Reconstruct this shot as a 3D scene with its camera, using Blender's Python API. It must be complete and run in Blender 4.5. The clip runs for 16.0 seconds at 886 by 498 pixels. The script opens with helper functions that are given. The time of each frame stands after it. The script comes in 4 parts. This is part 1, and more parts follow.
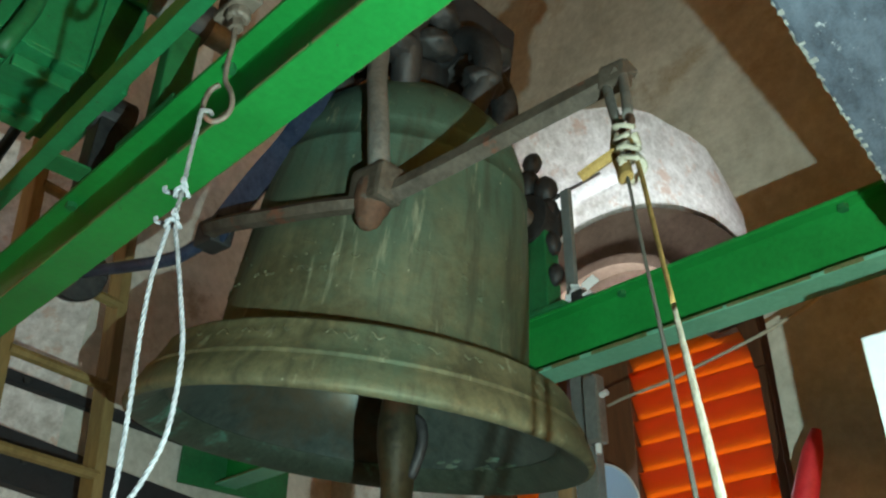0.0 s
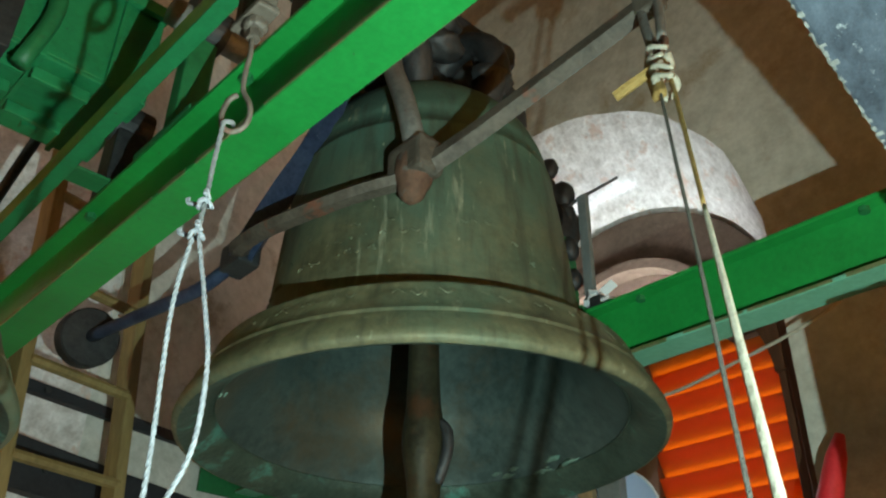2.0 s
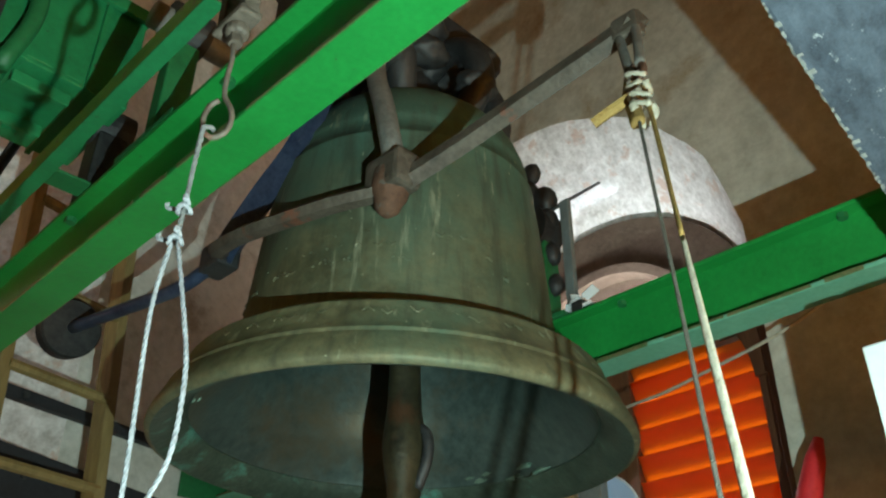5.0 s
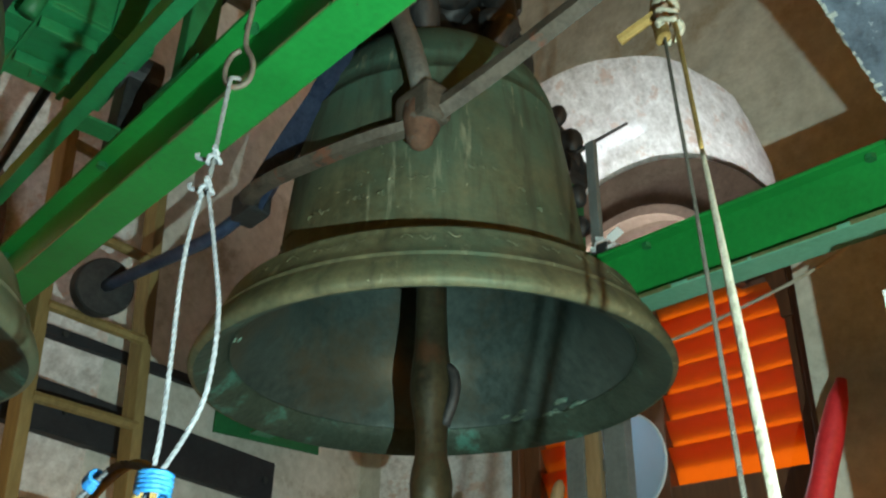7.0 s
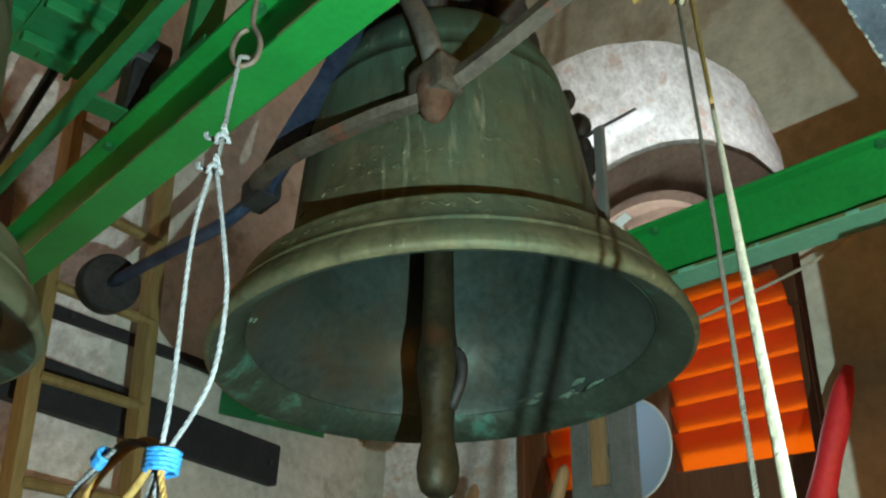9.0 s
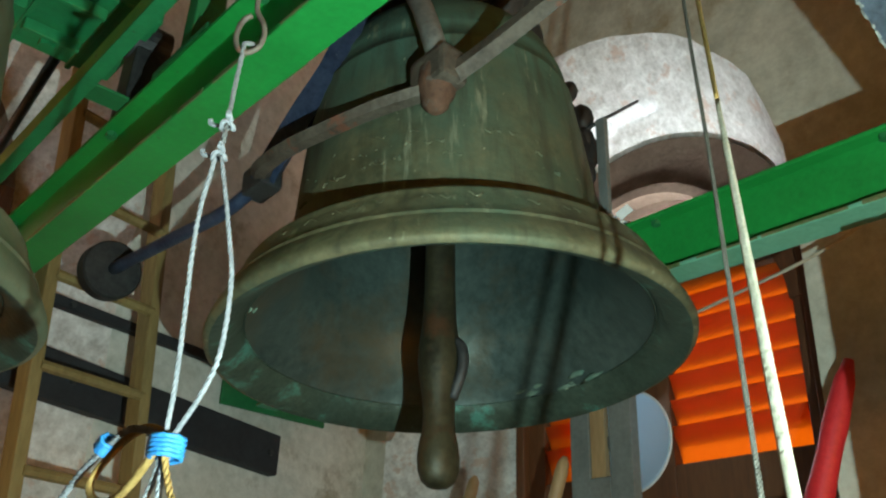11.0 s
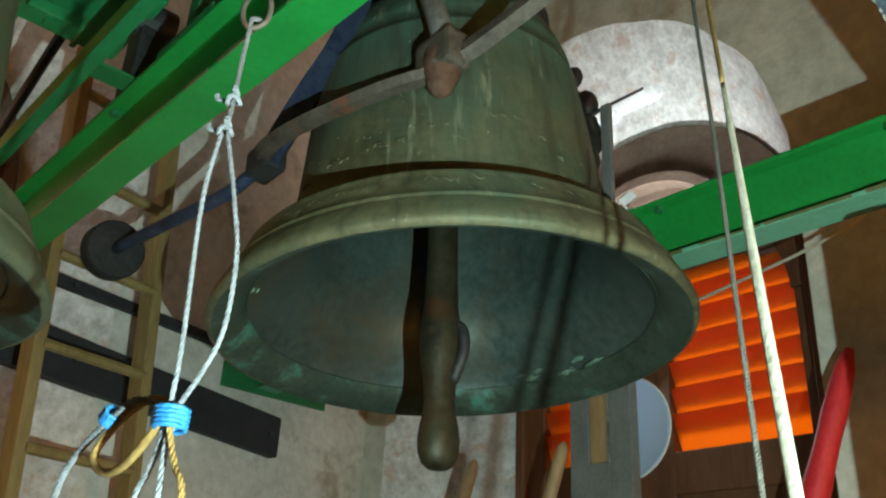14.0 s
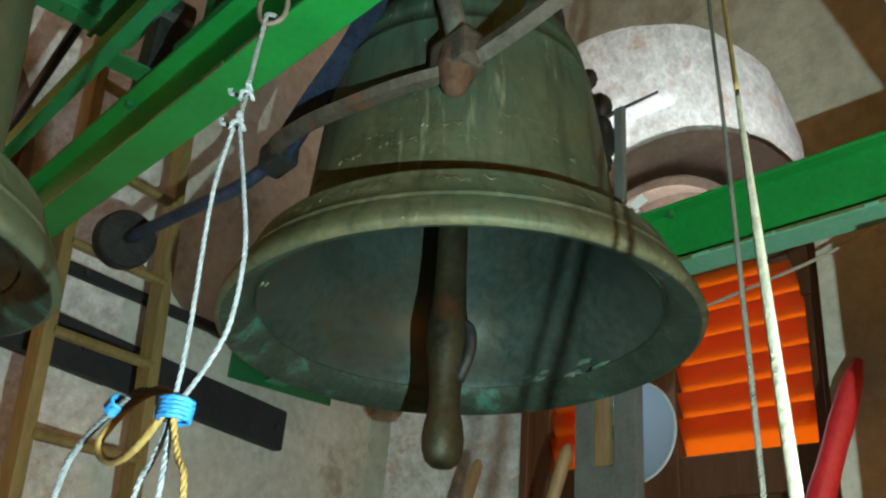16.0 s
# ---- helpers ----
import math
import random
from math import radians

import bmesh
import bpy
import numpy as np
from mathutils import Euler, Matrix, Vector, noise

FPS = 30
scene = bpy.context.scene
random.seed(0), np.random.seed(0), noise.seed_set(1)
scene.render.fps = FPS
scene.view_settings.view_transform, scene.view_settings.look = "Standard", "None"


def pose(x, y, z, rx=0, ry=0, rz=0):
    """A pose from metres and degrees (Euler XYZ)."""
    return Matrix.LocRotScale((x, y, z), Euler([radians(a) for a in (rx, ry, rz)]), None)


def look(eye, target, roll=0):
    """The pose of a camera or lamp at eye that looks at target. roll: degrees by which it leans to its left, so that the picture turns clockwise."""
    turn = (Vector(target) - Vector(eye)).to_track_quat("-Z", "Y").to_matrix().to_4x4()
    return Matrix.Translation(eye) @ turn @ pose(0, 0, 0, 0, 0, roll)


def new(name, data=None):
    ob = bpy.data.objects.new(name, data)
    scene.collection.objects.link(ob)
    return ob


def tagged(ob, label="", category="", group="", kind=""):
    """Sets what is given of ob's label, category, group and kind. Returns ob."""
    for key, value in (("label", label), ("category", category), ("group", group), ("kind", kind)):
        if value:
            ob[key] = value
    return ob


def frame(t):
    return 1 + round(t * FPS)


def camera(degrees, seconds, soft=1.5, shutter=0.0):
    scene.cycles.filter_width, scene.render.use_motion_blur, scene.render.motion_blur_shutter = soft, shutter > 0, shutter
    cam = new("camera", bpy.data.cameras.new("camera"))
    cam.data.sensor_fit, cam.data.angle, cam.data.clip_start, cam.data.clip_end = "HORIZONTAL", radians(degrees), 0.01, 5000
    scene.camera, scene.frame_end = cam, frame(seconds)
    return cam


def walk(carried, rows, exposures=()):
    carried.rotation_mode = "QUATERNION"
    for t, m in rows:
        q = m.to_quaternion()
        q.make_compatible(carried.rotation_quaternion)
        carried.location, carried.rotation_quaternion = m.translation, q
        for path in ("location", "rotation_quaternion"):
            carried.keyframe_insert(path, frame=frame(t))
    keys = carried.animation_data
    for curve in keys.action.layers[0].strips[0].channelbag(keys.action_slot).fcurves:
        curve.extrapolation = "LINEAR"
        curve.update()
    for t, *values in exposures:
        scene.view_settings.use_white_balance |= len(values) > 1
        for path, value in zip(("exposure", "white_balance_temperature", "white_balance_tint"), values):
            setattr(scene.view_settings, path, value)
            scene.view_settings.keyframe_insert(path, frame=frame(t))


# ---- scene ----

# x runs towards the window wall, y along the bell frame's beams, z up
cam = camera(54.0, 16.0, soft=2.2, shutter=0.3)
PATH = [(0.0, 0.0049, 0.0098, 1.6039, 120.66, -0.69, -44.85), (0.5, 0.0036, 0.0104, 1.6048, 121.05, -0.47, -44.84),
        (1.0, 0.0049, 0.0126, 1.6039, 120.97, -0.44, -44.17), (1.5, 0.0041, 0.0144, 1.6065, 120.85, -0.64, -43.52),
        (2.0, 0.0042, 0.0131, 1.6071, 121.04, -0.74, -43.64), (2.5, 0.003, 0.0159, 1.6063, 121.48, -0.55, -43.96),
        (3.0, 0.004, 0.0173, 1.6071, 121.76, -0.5, -44.01), (3.5, 0.0014, 0.0176, 1.6072, 121.63, -0.45, -44.44),
        (4.0, 0.0035, 0.0163, 1.6053, 121.52, -0.4, -44.62), (6.5, 0.0, -0.0081, 1.6116, 119.37, -0.43, -43.85),
        (7.0, -0.0025, -0.0124, 1.6028, 117.36, -1.09, -42.87), (7.5, -0.0016, -0.0108, 1.5993, 116.44, -1.38, -42.64),
        (8.0, -0.0011, -0.0119, 1.5998, 116.12, -1.58, -42.57), (8.5, 0.0001, -0.0119, 1.5988, 116.37, -1.61, -42.67),
        (9.0, 0.0004, -0.0096, 1.5999, 116.42, -1.7, -42.69), (11.5, 0.0002, -0.0046, 1.5971, 115.88, -2.07, -42.9),
        (12.0, 0.0003, -0.0058, 1.5987, 116.21, -2.05, -43.03), (12.5, -0.0002, -0.0034, 1.5971, 116.3, -2.3, -43.13),
        (13.0, -0.0019, -0.003, 1.5932, 116.01, -2.5, -43.04), (13.5, 0.0002, -0.0036, 1.5898, 115.49, -2.62, -42.94),
        (14.0, 0.0002, -0.003, 1.5879, 115.11, -2.75, -43.04), (14.5, 0.0004, -0.0044, 1.5902, 115.01, -2.77, -43.09),
        (15.0, -0.0019, 0.0016, 1.5913, 115.27, -2.95, -42.87), (15.5, -0.0025, -0.0004, 1.5908, 115.31, -3.52, -42.73),
        (16.0, -0.0008, -0.0057, 1.5889, 114.97, -4.46, -43.1)]
walk(cam, [(t, pose(*row)) for t, *row in PATH], exposures=[(0.0, 0.0), (16.0, 0.0)])

# ---- light ----
world = bpy.data.worlds.new("sky")
scene.world = world
world.use_nodes = True
sky = world.node_tree.nodes.new("ShaderNodeTexSky")
sky.sky_type, sky.sun_disc = "NISHITA", False
sky.sun_elevation, sky.sun_rotation = radians(38), radians(70)
world.node_tree.links.new(sky.outputs[0], world.node_tree.nodes["Background"].inputs[0])
world.node_tree.nodes["Background"].inputs[1].default_value = 0.12

sun = new("sun", bpy.data.lights.new("sun", "SUN"))
sun.data.energy, sun.data.angle, sun.data.color = 5.0, radians(0.5), (1.0, 0.95, 0.86)
sun.matrix_world = look((8.6, 7.0, 8.4), (2.6, 1.75, 2.5))


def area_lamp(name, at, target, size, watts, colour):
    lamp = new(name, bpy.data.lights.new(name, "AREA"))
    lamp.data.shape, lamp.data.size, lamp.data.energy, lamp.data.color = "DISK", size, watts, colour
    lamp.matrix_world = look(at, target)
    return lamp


# small cold lamp, unseen beside the camera, placed from the hard shadows it throws
area_lamp("unseen_key_lamp", (0.22, -0.10, 1.45), (1.15, 1.3, 2.5), 0.012, 34, (0.72, 1.0, 0.95))
# added cold fill lamps, standing in for sky light at the shutter gaps
def cold_fill(name, at, target, watts):
    lamp = new(name, bpy.data.lights.new(name, "AREA"))
    lamp.data.shape, lamp.data.size, lamp.data.size_y, lamp.data.energy, lamp.data.color = "RECTANGLE", 0.10, 0.55, watts, (0.90, 0.97, 1.0)
    lamp.matrix_world = look(at, target)
    return lamp


# the first faces straight up, to brighten the arch soffit
cold_fill("soffit_fill_east", (2.49, 1.72, 3.06), (2.49, 1.72, 3.9), 4.8).matrix_world = pose(2.49, 1.72, 3.06, 0, 180, 0)
cold_fill("plate_fill_leaves", (2.57, 1.80, 2.50), (2.2, 1.62, 2.35), 1.5)
cold_fill("reveal_fill_north", (0.02, 2.77, 2.72), (0.8, 2.86, 3.1), 1.1)
# orange fill lamps added inside the other two windows to warm the shade
def warm_fill(name, at, target, wide, tall, watts):
    lamp = area_lamp(name, at, target, 1.0, watts, (1.0, 0.45, 0.09))
    lamp.data.shape, lamp.data.size, lamp.data.size_y = "RECTANGLE", wide, tall


warm_fill("warm_fill_north", (-0.26, 2.70, 2.38), (0.45, -0.10, 2.3), 0.62, 0.95, 4.0)
warm_fill("warm_fill_south", (0.90, -2.86, 1.95), (1.2, 1.3, 2.4), 0.95, 1.9, 40.0)
# added strip lamp just under the arch makes its bright sliver; no opening there
soffit_strip = area_lamp("soffit_strip_lamp", (2.515, 1.76, 3.64), (2.515, 1.76, 3.9), 0.05, 0.09, (0.72, 0.88, 1.0))
soffit_strip.data.shape, soffit_strip.data.size, soffit_strip.data.size_y = "RECTANGLE", 0.015, 0.36
soffit_strip.matrix_world = pose(2.515, 1.76, 3.64, 0, 180, 0)

# ---- materials ----


def node(tree, kind, **values):
    n = tree.nodes.new(kind)
    for key, value in values.items():
        n.inputs[key].default_value = value
    return n


def material(name, dark, light, rough=0.6, metal=0.0, scale=8.0, fine=60.0, bump=0.3, spots=None, spot_scale=14.0, spot_at=0.62, stretch=(1, 1, 1), spot_soft=0.05):
    """Two scales of noise between two colours, relief, and patches of a third colour."""
    m = bpy.data.materials.new(name)
    m.use_nodes = True
    t = m.node_tree
    bsdf = t.nodes["Principled BSDF"]
    co = t.nodes.new("ShaderNodeTexCoord")
    mp = t.nodes.new("ShaderNodeMapping")
    mp.inputs["Scale"].default_value = stretch
    t.links.new(co.outputs["Object"], mp.inputs[0])
    big = node(t, "ShaderNodeTexNoise", Scale=scale, Detail=6.0, Roughness=0.6)
    small = node(t, "ShaderNodeTexNoise", Scale=fine, Detail=4.0, Roughness=0.65)
    for n in (big, small):
        t.links.new(mp.outputs[0], n.inputs["Vector"])
    mix = t.nodes.new("ShaderNodeMath")
    mix.operation = "MULTIPLY_ADD"
    mix.inputs[1].default_value = 0.45
    t.links.new(small.outputs[0], mix.inputs[0])
    half = t.nodes.new("ShaderNodeMath")
    half.operation = "MULTIPLY"
    half.inputs[1].default_value = 0.55
    t.links.new(big.outputs[0], half.inputs[0])
    t.links.new(half.outputs[0], mix.inputs[2])
    ramp = t.nodes.new("ShaderNodeValToRGB")
    ramp.color_ramp.elements[0].position, ramp.color_ramp.elements[1].position = 0.36, 0.64
    ramp.color_ramp.elements[0].color, ramp.color_ramp.elements[1].color = (*dark, 1), (*light, 1)
    t.links.new(mix.outputs[0], ramp.inputs[0])
    colour = ramp.outputs[0]
    bsdf.inputs["Metallic"].default_value = metal
    if spots:
        patch = node(t, "ShaderNodeTexNoise", Scale=spot_scale, Detail=7.0, Roughness=0.7)
        t.links.new(mp.outputs[0], patch.inputs["Vector"])
        cut = t.nodes.new("ShaderNodeValToRGB")
        cut.color_ramp.elements[0].position, cut.color_ramp.elements[1].position = spot_at, spot_at + spot_soft
        t.links.new(patch.outputs[0], cut.inputs[0])
        blend = t.nodes.new("ShaderNodeMix")
        blend.data_type = "RGBA"
        t.links.new(cut.outputs[0], blend.inputs[0])
        t.links.new(colour, blend.inputs[6])
        blend.inputs[7].default_value = (*spots, 1)
        colour = blend.outputs[2]
    t.links.new(colour, bsdf.inputs["Base Color"])
    rr = t.nodes.new("ShaderNodeMapRange")
    rr.inputs["To Min"].default_value, rr.inputs["To Max"].default_value = max(rough - 0.12, 0.05), min(rough + 0.15, 1)
    t.links.new(small.outputs[0], rr.inputs[0])
    t.links.new(rr.outputs[0], bsdf.inputs["Roughness"])
    if bump:
        b = node(t, "ShaderNodeBump", Strength=bump, Distance=0.01)
        t.links.new(mix.outputs[0], b.inputs["Height"])
        t.links.new(b.outputs[0], bsdf.inputs["Normal"])
    return m


PLASTER = material("old_plaster", (0.44, 0.42, 0.34), (0.72, 0.70, 0.60), 0.9, scale=2.2, fine=22, bump=0.8, spots=(0.40, 0.32, 0.20), spot_scale=3.0, spot_at=0.54, spot_soft=0.14)
PALE_PLASTER = material("pale_limewashed_plaster", (0.56, 0.53, 0.45), (0.86, 0.82, 0.74), 0.9, scale=3.5, fine=26, bump=1.2, spots=(0.42, 0.36, 0.27), spot_scale=4.5, spot_at=0.57, spot_soft=0.12)
# inner arch limewash, browned and darkened to carry its shade in the colour
BROWN_PLASTER = material("shade_brown_plaster", (0.095, 0.062, 0.042), (0.19, 0.13, 0.092), 0.9, scale=7, fine=40, bump=0.8)
# for surfaces out of view: dark warm brown chosen to cut grey bounce light
UNSEEN_BROWN = material("unseen_brown_stone", (0.13, 0.075, 0.030), (0.22, 0.135, 0.065), 0.9, scale=2.5, fine=24, bump=0.5)
LIMEWASH = material("flaking_limewash", (0.50, 0.47, 0.43), (0.90, 0.88, 0.85), 0.88, scale=15, fine=44, bump=1.6, spots=(0.62, 0.48, 0.40), spot_scale=9, spot_at=0.56, spot_soft=0.08)
BRONZE = material("patinated_bronze", (0.125, 0.108, 0.058), (0.28, 0.24, 0.145), 0.52, 0.35, scale=3.5, fine=42, bump=0.4, spots=(0.115, 0.20, 0.13), spot_scale=2.6, spot_at=0.40, spot_soft=0.30)
# green bronze made darker and cooler, with the hollow's shade in the colour
BRONZE_INSIDE = material("shaded_green_bronze", (0.036, 0.056, 0.050), (0.098, 0.136, 0.120), 0.42, 0.4, scale=3, fine=40, bump=0.35, spots=(0.105, 0.085, 0.050), spot_scale=2.0, spot_at=0.54, spot_soft=0.16)
BRONZE_LIP = material("verdigris_lip", (0.030, 0.048, 0.034), (0.078, 0.112, 0.080), 0.5, 0.3, scale=9, fine=60, bump=0.7, spots=(0.09, 0.26, 0.20), spot_scale=9, spot_at=0.56, spot_soft=0.10)
VERDIGRIS = material("pale_verdigris_crust", (0.07, 0.15, 0.11), (0.20, 0.26, 0.19), 0.85, scale=20, fine=90, bump=0.8)
BROWN_IRON = material("brown_iron", (0.060, 0.046, 0.034), (0.155, 0.125, 0.095), 0.6, 0.25, scale=14, fine=80, bump=0.6, spots=(0.19, 0.075, 0.045), spot_scale=9, spot_at=0.58)
GREEN = material("green_painted_steel", (0.010, 0.20, 0.035), (0.016, 0.30, 0.055), 0.38, 0.0, scale=5, fine=70, bump=0.10, spots=(0.05, 0.10, 0.03), spot_scale=26, spot_at=0.66)
YELLOW_GREEN = material("yellow_green_worn_paint", (0.07, 0.19, 0.02), (0.20, 0.30, 0.035), 0.5, 0.0, scale=9, fine=60, bump=0.2, spots=(0.17, 0.15, 0.05), spot_scale=18, spot_at=0.60)
YOKE_GREEN = material("mid_green_paint", (0.012, 0.15, 0.05), (0.02, 0.25, 0.085), 0.42, 0.0, scale=7, fine=60, bump=0.15, spots=(0.05, 0.07, 0.03), spot_scale=20, spot_at=0.64)
# paler green: daylight on the beam's underside put into its colour
LIT_GREEN = material("lit_underside_green", (0.12, 0.36, 0.22), (0.20, 0.50, 0.33), 0.5, 0.0, scale=6, fine=60, bump=0.15)
GREEN_DULL = material("dull_green_paint", (0.012, 0.11, 0.035), (0.02, 0.19, 0.06), 0.5, 0.0, scale=7, fine=60, bump=0.15, spots=(0.05, 0.05, 0.03), spot_scale=20, spot_at=0.64)
GREEN_EDGE = material("worn_paint_edge", (0.07, 0.13, 0.035), (0.20, 0.18, 0.08), 0.6, 0.1, scale=30, fine=120, bump=0.2)
IRON = material("dark_iron", (0.025, 0.026, 0.028), (0.07, 0.07, 0.068), 0.55, 0.5, scale=9, fine=70, bump=0.35)
GREY_IRON = material("grey_iron", (0.15, 0.15, 0.135), (0.30, 0.295, 0.265), 0.5, 0.3, scale=14, fine=80, bump=0.25, spots=(0.17, 0.10, 0.065), spot_scale=18, spot_at=0.62)
BLUE_IRON = material("blue_grey_iron", (0.020, 0.036, 0.080), (0.075, 0.105, 0.18), 0.42, 0.4, scale=12, fine=70, bump=0.25, spots=(0.25, 0.26, 0.28), spot_scale=30, spot_at=0.68)
RUST = material("rusty_iron", (0.075, 0.034, 0.020), (0.17, 0.085, 0.05), 0.8, 0.15, scale=16, fine=90, bump=0.5, spots=(0.12, 0.10, 0.08), spot_scale=24, spot_at=0.57)
REDWOOD = material("red_brown_wood", (0.07, 0.022, 0.012), (0.17, 0.06, 0.03), 0.6, scale=5, fine=50, bump=0.3, stretch=(1, 1, 0.2))
FRAMEWOOD = material("stained_window_wood", (0.085, 0.030, 0.012), (0.19, 0.075, 0.028), 0.5, scale=4, fine=45, bump=0.3, stretch=(1, 1, 0.15))
LADDERWOOD = material("ladder_wood", (0.17, 0.11, 0.035), (0.34, 0.24, 0.09), 0.65, scale=6, fine=55, bump=0.3, stretch=(1, 1, 0.2))
BLACKBEAM = material("black_speckled_steel", (0.014, 0.019, 0.028), (0.070, 0.086, 0.108), 0.6, 0.1, scale=16, fine=75, bump=0.6, spots=(0.24, 0.25, 0.25), spot_scale=60, spot_at=0.62, stretch=(0.5, 1, 1))
BLACKWOOD = material("blackened_board", (0.012, 0.013, 0.016), (0.035, 0.036, 0.04), 0.7, scale=7, fine=50, bump=0.3)
ROPE_WHITE = material("white_rope", (0.15, 0.155, 0.165), (0.28, 0.29, 0.31), 0.85, scale=60, fine=220, bump=0.5)
ROPE_GREY = material("grey_rope", (0.085, 0.085, 0.082), (0.165, 0.165, 0.158), 0.85, scale=60, fine=220, bump=0.5)
ROPE_CREAM = material("cream_cord", (0.34, 0.30, 0.215), (0.54, 0.49, 0.385), 0.85, scale=40, fine=200, bump=0.5)
ROPE_GOLD = material("ochre_cord", (0.22, 0.125, 0.03), (0.40, 0.25, 0.075), 0.8, scale=40, fine=200, bump=0.4)
CABLE_GREY = material("grey_cable", (0.055, 0.050, 0.040), (0.105, 0.095, 0.075), 0.6, scale=40, fine=200, bump=0.5)
BLUE_TAPE = material("blue_twine", (0.012, 0.14, 0.42), (0.04, 0.28, 0.60), 0.5, scale=50, fine=200, bump=0.4)
RED_PAINT = material("red_paint", (0.55, 0.016, 0.024), (0.76, 0.04, 0.045), 0.45, scale=9, fine=60, bump=0.15)
WHITE = material("white_plastic", (0.70, 0.72, 0.72), (0.82, 0.84, 0.84), 0.45, scale=8, fine=50, bump=0.1)
GREY_PAINT = material("grey_painted_post", (0.13, 0.145, 0.14), (0.21, 0.23, 0.22), 0.6, scale=8, fine=60, bump=0.2)
HANDLEWOOD = material("tool_handle_wood", (0.28, 0.17, 0.08), (0.45, 0.30, 0.15), 0.55, scale=8, fine=60, bump=0.2, stretch=(1, 1, 0.2))
CLAPPER_IRON = material("olive_brown_iron", (0.018, 0.017, 0.009), (0.062, 0.055, 0.028), 0.5, 0.4, scale=9, fine=60, bump=0.4, spots=(0.075, 0.035, 0.015), spot_scale=6, spot_at=0.54, spot_soft=0.12)
FLOOR = material("dusty_floor_boards", (0.13, 0.10, 0.07), (0.24, 0.19, 0.14), 0.85, scale=3, fine=40, bump=0.4)


def weathered(m, green, pale, low, high):
    """Green patina with a ragged lower edge on the shoulder, thin runs down the waist and pale flecks."""
    t = m.node_tree
    bsdf = t.nodes["Principled BSDF"]
    co = t.nodes.new("ShaderNodeTexCoord")
    sep = t.nodes.new("ShaderNodeSeparateXYZ")
    t.links.new(co.outputs["Object"], sep.inputs[0])
    rag = node(t, "ShaderNodeTexNoise", Scale=5.0, Detail=6.0, Roughness=0.6)
    t.links.new(co.outputs["Object"], rag.inputs["Vector"])
    off = t.nodes.new("ShaderNodeMath")
    off.operation = "MULTIPLY_ADD"
    off.inputs[1].default_value = 0.45
    t.links.new(rag.outputs[0], off.inputs[0])
    t.links.new(sep.outputs[2], off.inputs[2])
    edge = t.nodes.new("ShaderNodeMapRange")
    edge.inputs["From Min"].default_value, edge.inputs["From Max"].default_value = low + 0.225, high + 0.225
    edge.inputs["To Max"].default_value = 0.8
    t.links.new(off.outputs[0], edge.inputs[0])
    layers = [(edge.outputs[0], green)]
    for stretch, scale, at, soft, most, tint in (((1, 1, 0.07), 26.0, 0.52, 0.16, 0.6, (0.055, 0.058, 0.036)), ((1, 1, 0.12), 34.0, 0.62, 0.10, 0.55, pale), ((1, 1, 0.6), 46.0, 0.69, 0.03, 0.8, pale)):
        mp = t.nodes.new("ShaderNodeMapping")
        mp.inputs["Scale"].default_value = stretch
        t.links.new(co.outputs["Object"], mp.inputs[0])
        runs = node(t, "ShaderNodeTexNoise", Scale=scale, Detail=4.0, Roughness=0.6)
        t.links.new(mp.outputs[0], runs.inputs["Vector"])
        cut = t.nodes.new("ShaderNodeMapRange")
        cut.inputs["From Min"].default_value, cut.inputs["From Max"].default_value, cut.inputs["To Max"].default_value = at, at + soft, most
        t.links.new(runs.outputs[0], cut.inputs[0])
        layers.append((cut.outputs[0], tint))
    for mask, tint in layers:
        old = bsdf.inputs["Base Color"].links[0].from_socket
        blend = t.nodes.new("ShaderNodeMix")
        blend.data_type = "RGBA"
        t.links.new(mask, blend.inputs[0])
        t.links.new(old, blend.inputs[6])
        blend.inputs[7].default_value = (*tint, 1)
        t.links.new(blend.outputs[2], bsdf.inputs["Base Color"])
    return m


DIRTY_BRONZE = weathered(material("weathered_bell_bronze", (0.080, 0.078, 0.040), (0.215, 0.195, 0.105), 0.62, 0.3, scale=4.5, fine=42, bump=0.6, spots=(0.10, 0.15, 0.095), spot_scale=3.2, spot_at=0.44, spot_soft=0.25),
                         (0.060, 0.145, 0.108), (0.40, 0.41, 0.27), -0.46, -0.16)



def translucent(name, dark, light, through_colour, share):
    m = material(name, dark, light, 0.5, scale=7, fine=60, bump=0.1)
    t = m.node_tree
    back = t.nodes.new("ShaderNodeBsdfTranslucent")
    back.inputs[0].default_value = (*through_colour, 1)
    mix = t.nodes.new("ShaderNodeMixShader")
    mix.inputs[0].default_value = share
    t.links.new(t.nodes["Principled BSDF"].outputs[0], mix.inputs[1])
    t.links.new(back.outputs[0], mix.inputs[2])
    t.links.new(mix.outputs[0], t.nodes["Material Output"].inputs[0])
    return m


SLAT = translucent("orange_slat", (0.24, 0.066, 0.010), (0.38, 0.11, 0.018), (1.0, 0.40, 0.045), 0.66)
FROSTED = translucent("pale_blue_plate", (0.55, 0.66, 0.72), (0.66, 0.76, 0.80), (0.62, 0.84, 1.0), 0.75)

# ---- shapes ----


def obj(name, bm, mat, parent=None, label="", smooth=False):
    bmesh.ops.recalc_face_normals(bm, faces=bm.faces)
    me = bpy.data.meshes.new(name)
    bm.to_mesh(me)
    bm.free()
    if smooth:
        for p in me.polygons:
            p.use_smooth = True
    me.materials.append(mat)
    ob = new(name, me)
    if parent:
        ob.parent = parent
    if label:
        ob["label"] = label
    return ob


